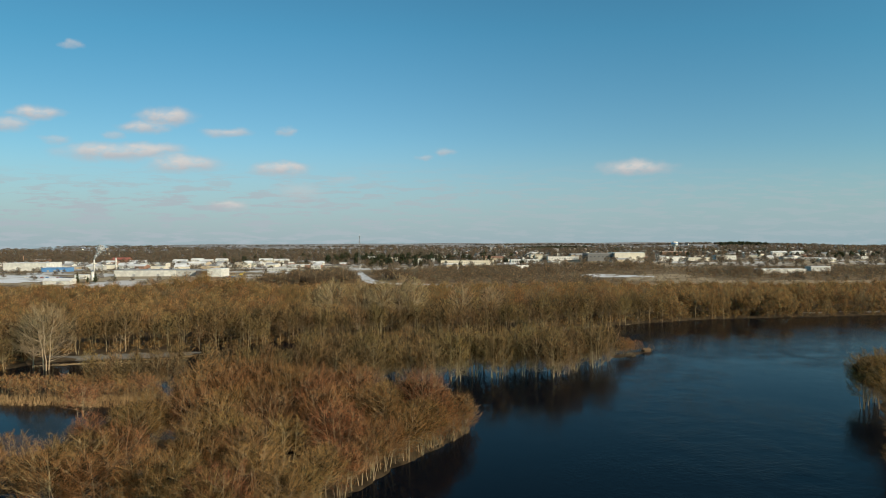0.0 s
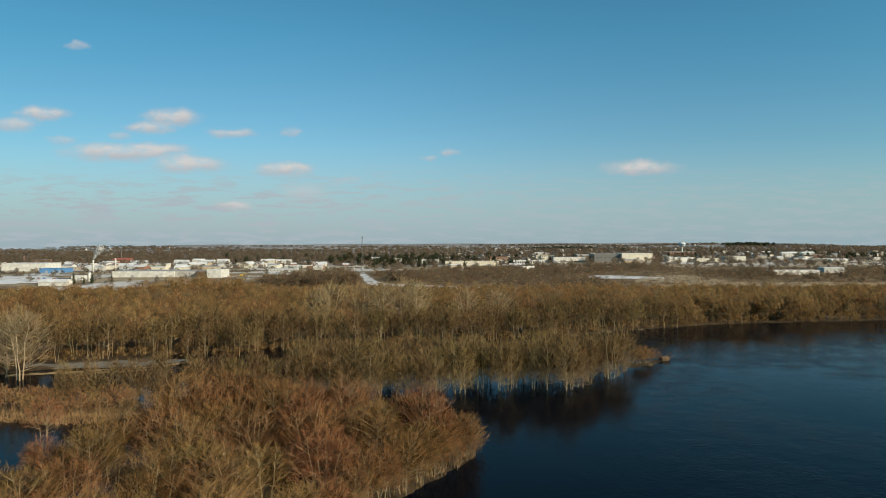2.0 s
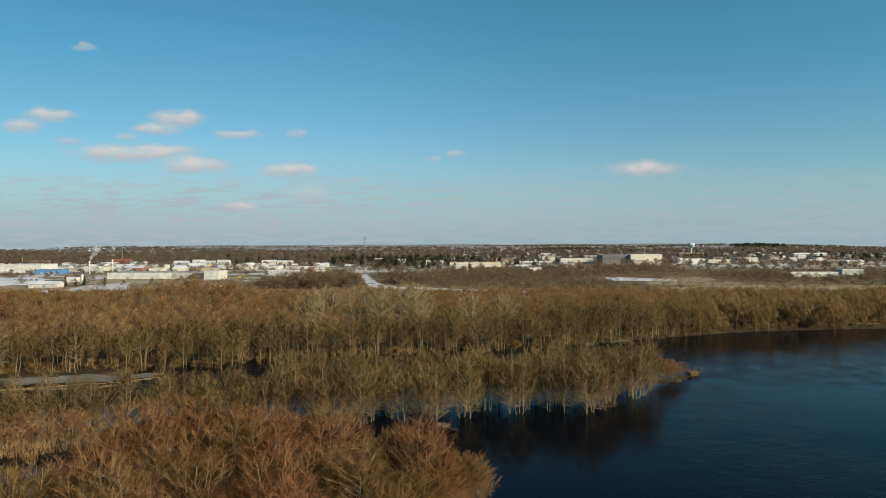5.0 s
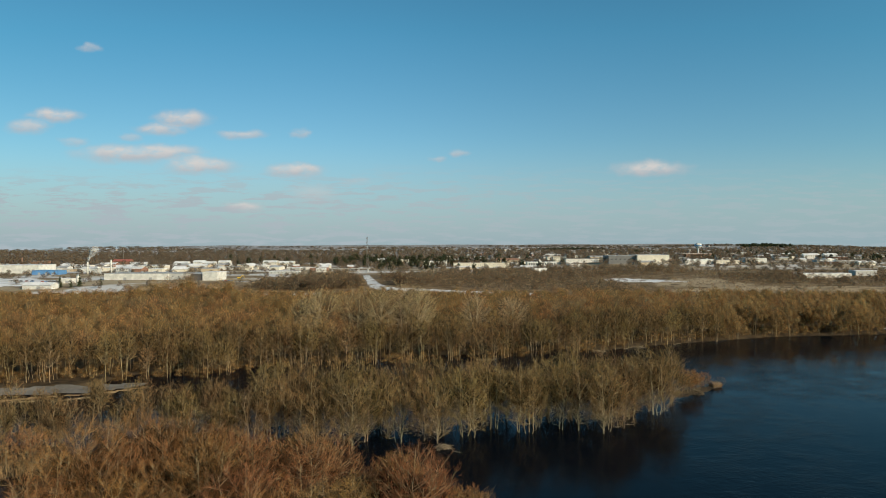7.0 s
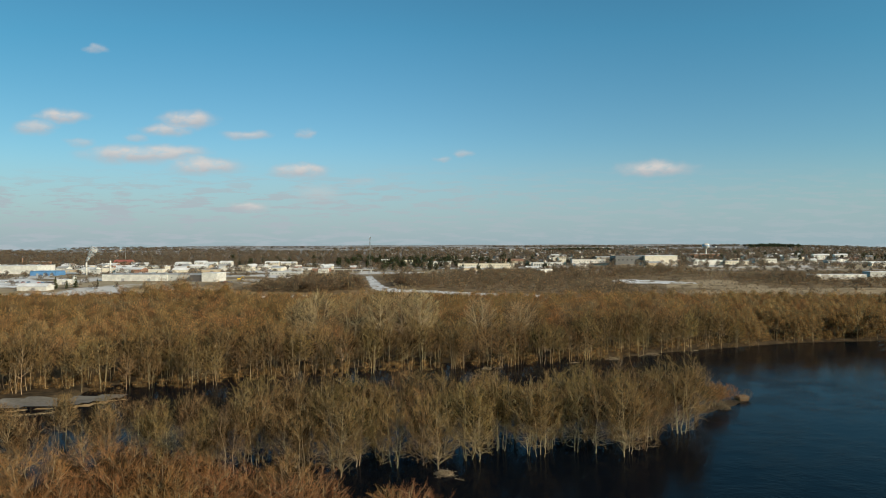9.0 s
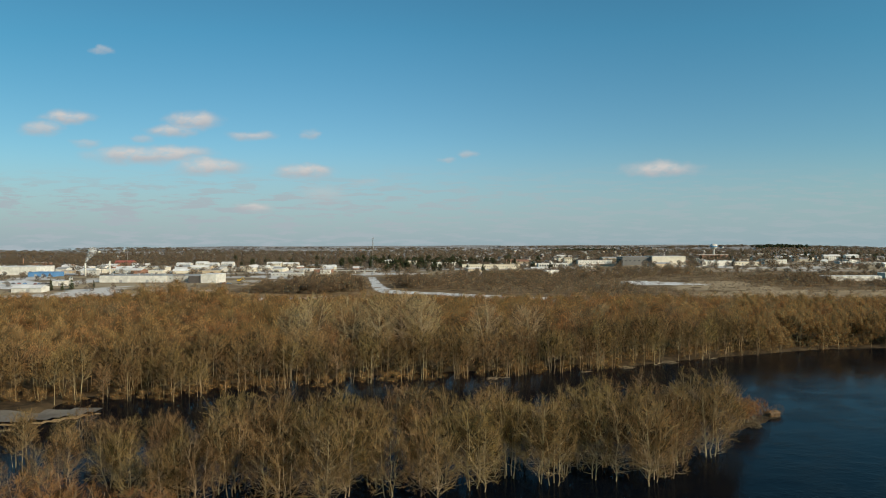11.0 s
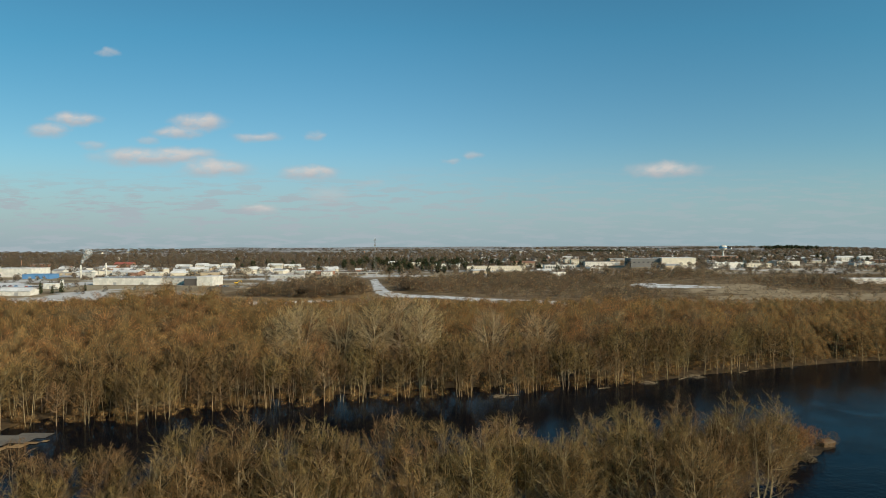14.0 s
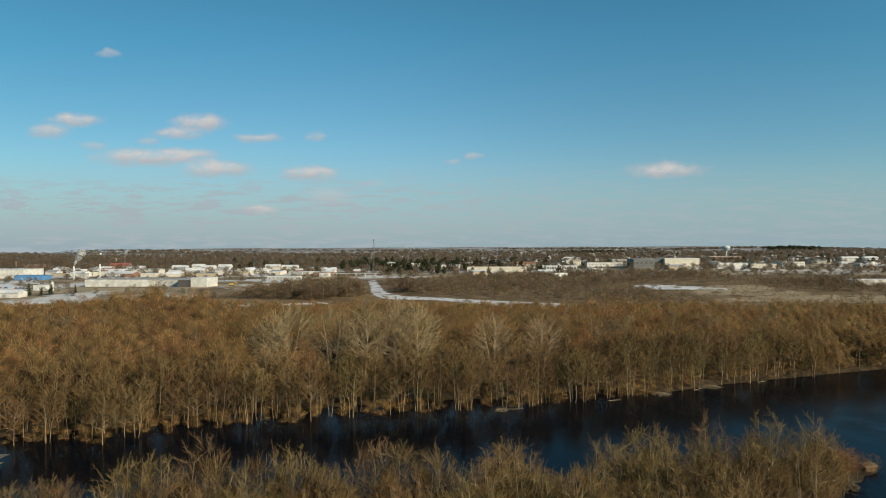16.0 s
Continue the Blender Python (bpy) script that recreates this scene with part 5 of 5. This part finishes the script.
SPRUCES = tree_kind("spruce", [conifer(300 + k, 14.0, 6.0) for k in range(3)], bark_dark, needles)
PINES = tree_kind("pine", [cheap_tree(310 + k, 15.0, 8.0 + k % 3, 60, 0.5, 1.6, 0.05, 3, 0.22, masses=9) for k in range(5)], bark_dark, needles, haze_needles)
for x, y, s in ((-366, 660, 0.85), (-358, 664, 0.6), (-352, 668, 0.9), (-338, 680, 0.62), (-640, 990, 0.9), (-655, 1000, 0.8)):
    plant("spruce_tree", SPRUCES[int(trng.integers(0, 3))], x, y, s, trng.uniform(0, 6), "dark green spruce beside the factory yard", "tree", "spruces by the factory")
n = 0
while n < 140:
    x, y = trng.normal(-80, 120), trng.uniform(1075, 1600)
    if free(x, y, 5):
        plant("pine_tree", PINES[int(trng.integers(0, 5))], x, y, trng.uniform(0.7, 1.4), trng.uniform(0, 6), "dark green pine in the town park", "tree", "pines in the park")
        n += 1
n = 0
while n < 70:
    x, y = trng.uniform(480, 980), trng.uniform(1190, 1900)
    if free(x, y, 5) and trng.uniform() < 0.6 + 0.4 * math.sin(x / 60):
        plant("pine_tree", PINES[int(trng.integers(0, 5))], x, y, trng.uniform(0.6, 1.1), trng.uniform(0, 6), "dark evergreen on the rise", "tree", "evergreens on the rise")
        n += 1


def wedge(y0, y1, gap, seed, clear=-2.0):
    """Places over the widening view, clear of buildings."""
    r = np.random.default_rng(seed)
    out_ = []
    y = y0
    while y < y1:
        half = y * 0.78
        xs = np.arange(-half, half, gap) + r.uniform(-0.5, 0.5) * gap
        for x in xs:
            out_.append((x + r.uniform(-0.45, 0.45) * gap, y + r.uniform(-0.45, 0.45) * gap))
        y += gap
    out_ = np.array(out_)
    ok = np.ones(len(out_), bool)
    for a, b, c in taken:
        ok &= (out_[:, 0] - a) ** 2 + ((out_[:, 1] - b) * 0.8) ** 2 > (c + clear) ** 2
    return out_[ok], r


spots, r = wedge(1000, 2300, 25, 41)
dense = 0.5 + 0.5 * np.sin(spots[:, 0] / 83) * np.sin(spots[:, 1] / 71 + 1) + 0.45 * (spots[:, 1] > np.where(spots[:, 0] < -100, 1200, 1380))
spots = spots[r.uniform(0, 1, len(spots)) < np.clip(dense, 0.25, 0.97)]
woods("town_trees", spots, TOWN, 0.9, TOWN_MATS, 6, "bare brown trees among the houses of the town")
spots, r = wedge(620, 1180, 17, 42, 0.0)
spots = spots[(r.uniform(0, 1, len(spots)) < np.where(spots[:, 1] > 780, 0.34, 0.12)) & ((spots[:, 0] < -180) | (spots[:, 0] > 330))]
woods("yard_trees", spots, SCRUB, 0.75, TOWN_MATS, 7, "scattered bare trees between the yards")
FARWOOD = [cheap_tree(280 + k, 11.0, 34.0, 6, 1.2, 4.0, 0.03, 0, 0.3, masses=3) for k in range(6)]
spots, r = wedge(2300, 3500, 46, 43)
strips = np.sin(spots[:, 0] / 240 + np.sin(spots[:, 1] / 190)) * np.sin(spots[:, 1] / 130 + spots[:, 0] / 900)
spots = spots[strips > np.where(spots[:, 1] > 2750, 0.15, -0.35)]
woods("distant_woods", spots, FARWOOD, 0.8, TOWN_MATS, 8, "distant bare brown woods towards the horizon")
PINEWOOD = [cheap_tree(330 + k, 13.0, 15.0, 16, 0.8, 2.4, 0.05, 0, 0.22, masses=6) for k in range(4)]
hill = scatter([(1080, 2340), (1270, 2340), (1310, 2480), (1130, 2500)], 17, 44, 0.8)
woods("hill_pines", hill, PINEWOOD, 1.0, [bark_dark, needles, haze_needles], 9, "dark pine wood on a hill")
hill = scatter([(330, 2250), (560, 2250), (600, 2350), (340, 2340)], 17, 45, 0.9)
woods("hill_pines", hill, PINEWOOD, 1.0, [bark_dark, needles, haze_needles], 10, "dark pine wood beyond the houses")


# ---- small things by the water ----
def log_thing(x, y, z, length, radius, turn, tilt, label, branches=3, seed=0):
    r = np.random.default_rng(seed)
    line = bent(r, (0, 0, 0), (1, 0, 0.02), length, 5, 0.05, 0.05)
    pieces = [tube(line, np.linspace(radius, radius * 0.35, 6), 7)]
    for k in range(branches):
        i = 2 + k % 3
        pieces.append(tube(bent(r, line[i], (0.6, r.uniform(-1, 1), 0.9), length * 0.22, 3, 0.2, 0.15), np.linspace(radius * 0.35, 0.015, 4), 4))
    ob = new("driftwood_log", mesh_of("driftwood_log", *joined(pieces), [drift]))
    ob.matrix_basis = pose(x, y, z, 0, tilt, turn)
    return tagged(ob, label, "log", "driftwood along the water")


for k, (x, y, length, turn) in enumerate(((13, 300.5, 5, 12), (17, 302, 4, -8), (46, 312, 6, 30), (76, 326, 5, 24), (101, 337.5, 5, 20), (1.5, 194.3, 2.6, -35), (-2, 139, 5, 60))):
    log_thing(x, y, 0.12, length * 0.8, 0.12, turn, -2, "bleached driftwood log at the water's edge", 3, 400 + k)


def debris_heap(x, y, width, height, n, mat, label, seed):
    """A heap of crossing sticks."""
    r = np.random.default_rng(seed)
    pieces = []
    for _ in range(n):
        a, f = r.uniform(0, 2 * np.pi), math.sqrt(r.uniform(0, 1))
        px, py = math.cos(a) * f * width / 2, math.sin(a) * f * width / 2
        pz = height * (1 - f ** 1.6) * r.uniform(0.3, 1.0)
        w = np.array((r.normal(), r.normal(), r.uniform(-0.1, 0.5)))
        ln = r.uniform(0.8, 2.2)
        w = unit(w) * ln / 2
        pieces.append(tube(np.array([(px, py, pz) - w, (px, py, pz) + w]), (r.uniform(0.03, 0.07), 0.02), 4))
    ob = new("debris_heap", mesh_of("debris_heap", *joined(pieces), [mat]))
    ob.location = (x, y, 0.05)
    return tagged(ob, label, "brush pile")


debris_heap(-0.5, 196.5, 3.6, 1.0, 120, drift, "pale heap of sticks lodged against a flooded tree", 51)
debris_heap(14, 301, 3.5, 0.6, 80, drift, "pale flood debris on the shore", 52)
debris_heap(64, 320.5, 5, 0.5, 110, drift, "pale flood debris under the trees", 53)
debris_heap(83, 331, 6, 0.5, 120, drift, "straw-coloured flood debris on the shore", 54)
debris_heap(75, 246.5, 4, 1.2, 150, bark_dark, "dark tangle of branches on the spur", 55)
# brush-covered blind at the tip of the spur
blind = thing("duck_blind", pose(84.3, 255.6, -0.35, 0, 0, 20), "small brown duck blind thatched with dry brush", "hut")
part("side", box(-1.6, -1.4, -1.0, 1.0, -1.0, 1.2, 0.05), bark_dark, blind)
part("side", box(1.4, 1.6, -1.0, 1.0, -1.0, 1.2, 0.05), bark_dark, blind)
part("front", box(-1.4, 1.4, -1.1, -0.95, -1.0, 1.1, 0.05), bark_dark, blind)
blind_roof = part("roof", gable(3.2, 2.2, 1.2, 0.35, 0.1), bark_dark, blind)
tr = np.random.default_rng(56)
thatch = blades(tr, np.stack([tr.uniform(-1.8, 1.8, 500), tr.uniform(-1.4, 1.3, 500), tr.uniform(-0.2, 1.5, 500)], 1),
                np.stack([tr.normal(0, 0.7, 500), tr.normal(0, 0.7, 500), np.ones(500)], 1), tr.uniform(0.6, 1.4, 500), 0.08)
th = new("thatch", mesh_of("thatch", *thatch, [twig_orange]))
th.parent = blind_roof
# shrubs round it
for x, y, s in ((71, 245, 1.3), (73, 247, 1.1), (75, 248, 1.4), (77, 249.5, 1.0), (79, 251.5, 1.2), (81, 253, 0.9), (81, 256, 1.0), (70, 246, 1.2), (74, 250, 1.1), (87, 257.5, 0.7), (72, 247, 1.6), (75, 250, 1.4)):
    plant("shrub", SHRUBS[int(trng.integers(0, 4))], x, y, s, trng.uniform(0, 6), "orange-brown shrub on the spur in the river", "shrub", "shrubs on the spur")
for x, y, s in ((71, 245.5, 0.46), (73, 247.5, 0.52), (75.5, 249, 0.42)):
    plant("willow_tree", WILLOWS[int(trng.integers(0, 10))], x, y, s, trng.uniform(0, 6), "small orange-twigged willow on the spur in the river", "tree", "willows on the spur")
# reeds along the low banks
reeds_at = np.concatenate([scatter([(-165, 181), (-107, 176.5), (-88, 174), (-78, 183), (-84, 188), (-108, 184), (-165, 190)], 0.8, 61), scatter([(-8, 128), (0, 138), (7.5, 151), (6, 153), (-2, 141), (-10, 130)], 1.6, 62)])
lip = [(-146, 233), (-138, 236), (-122, 237.5), (-111, 238.5), (-103, 242.5)]
lip_at = np.concatenate([scatter([a, b, (b[0] - 0.8, b[1] + 1.2), (a[0] - 0.6, a[1] + 1.3)], 0.50, 70 + k) for k, (a, b) in enumerate(zip(lip, lip[1:]))])
lr = np.random.default_rng(64)
lb = np.repeat(lip_at, 5, axis=0) + lr.normal(0, 0.3, (len(lip_at) * 5, 2))
lay = blades(lr, np.column_stack([lb, np.maximum(ground_height(lb[:, 0], lb[:, 1]), 0.05)]), np.column_stack([lr.normal(0, 0.8, (len(lb), 2)), np.full(len(lb), 0.5)]), lr.uniform(0.4, 0.9, len(lb)), 0.08)
tagged(new("straw", mesh_of("straw", *lay, [straw])), "bleached flattened straw along the edge of the gravel bar", "grass", kind="stuff")
rr = np.random.default_rng(63)
rb = np.repeat(reeds_at, 5, axis=0) + rr.normal(0, 0.25, (len(reeds_at) * 5, 2))
rz = ground_height(rb[:, 0], rb[:, 1])
tuft = blades(rr, np.column_stack([rb, np.maximum(rz, -0.2)]), np.column_stack([rr.normal(0, 0.22, (len(rb), 2)), np.ones(len(rb))]), rr.uniform(0.8, 2.4, len(rb)), 0.09)
tagged(new("reeds", mesh_of("reeds", *tuft, [reed])), "dry tan reeds and grass along the low banks", "reeds", kind="stuff")
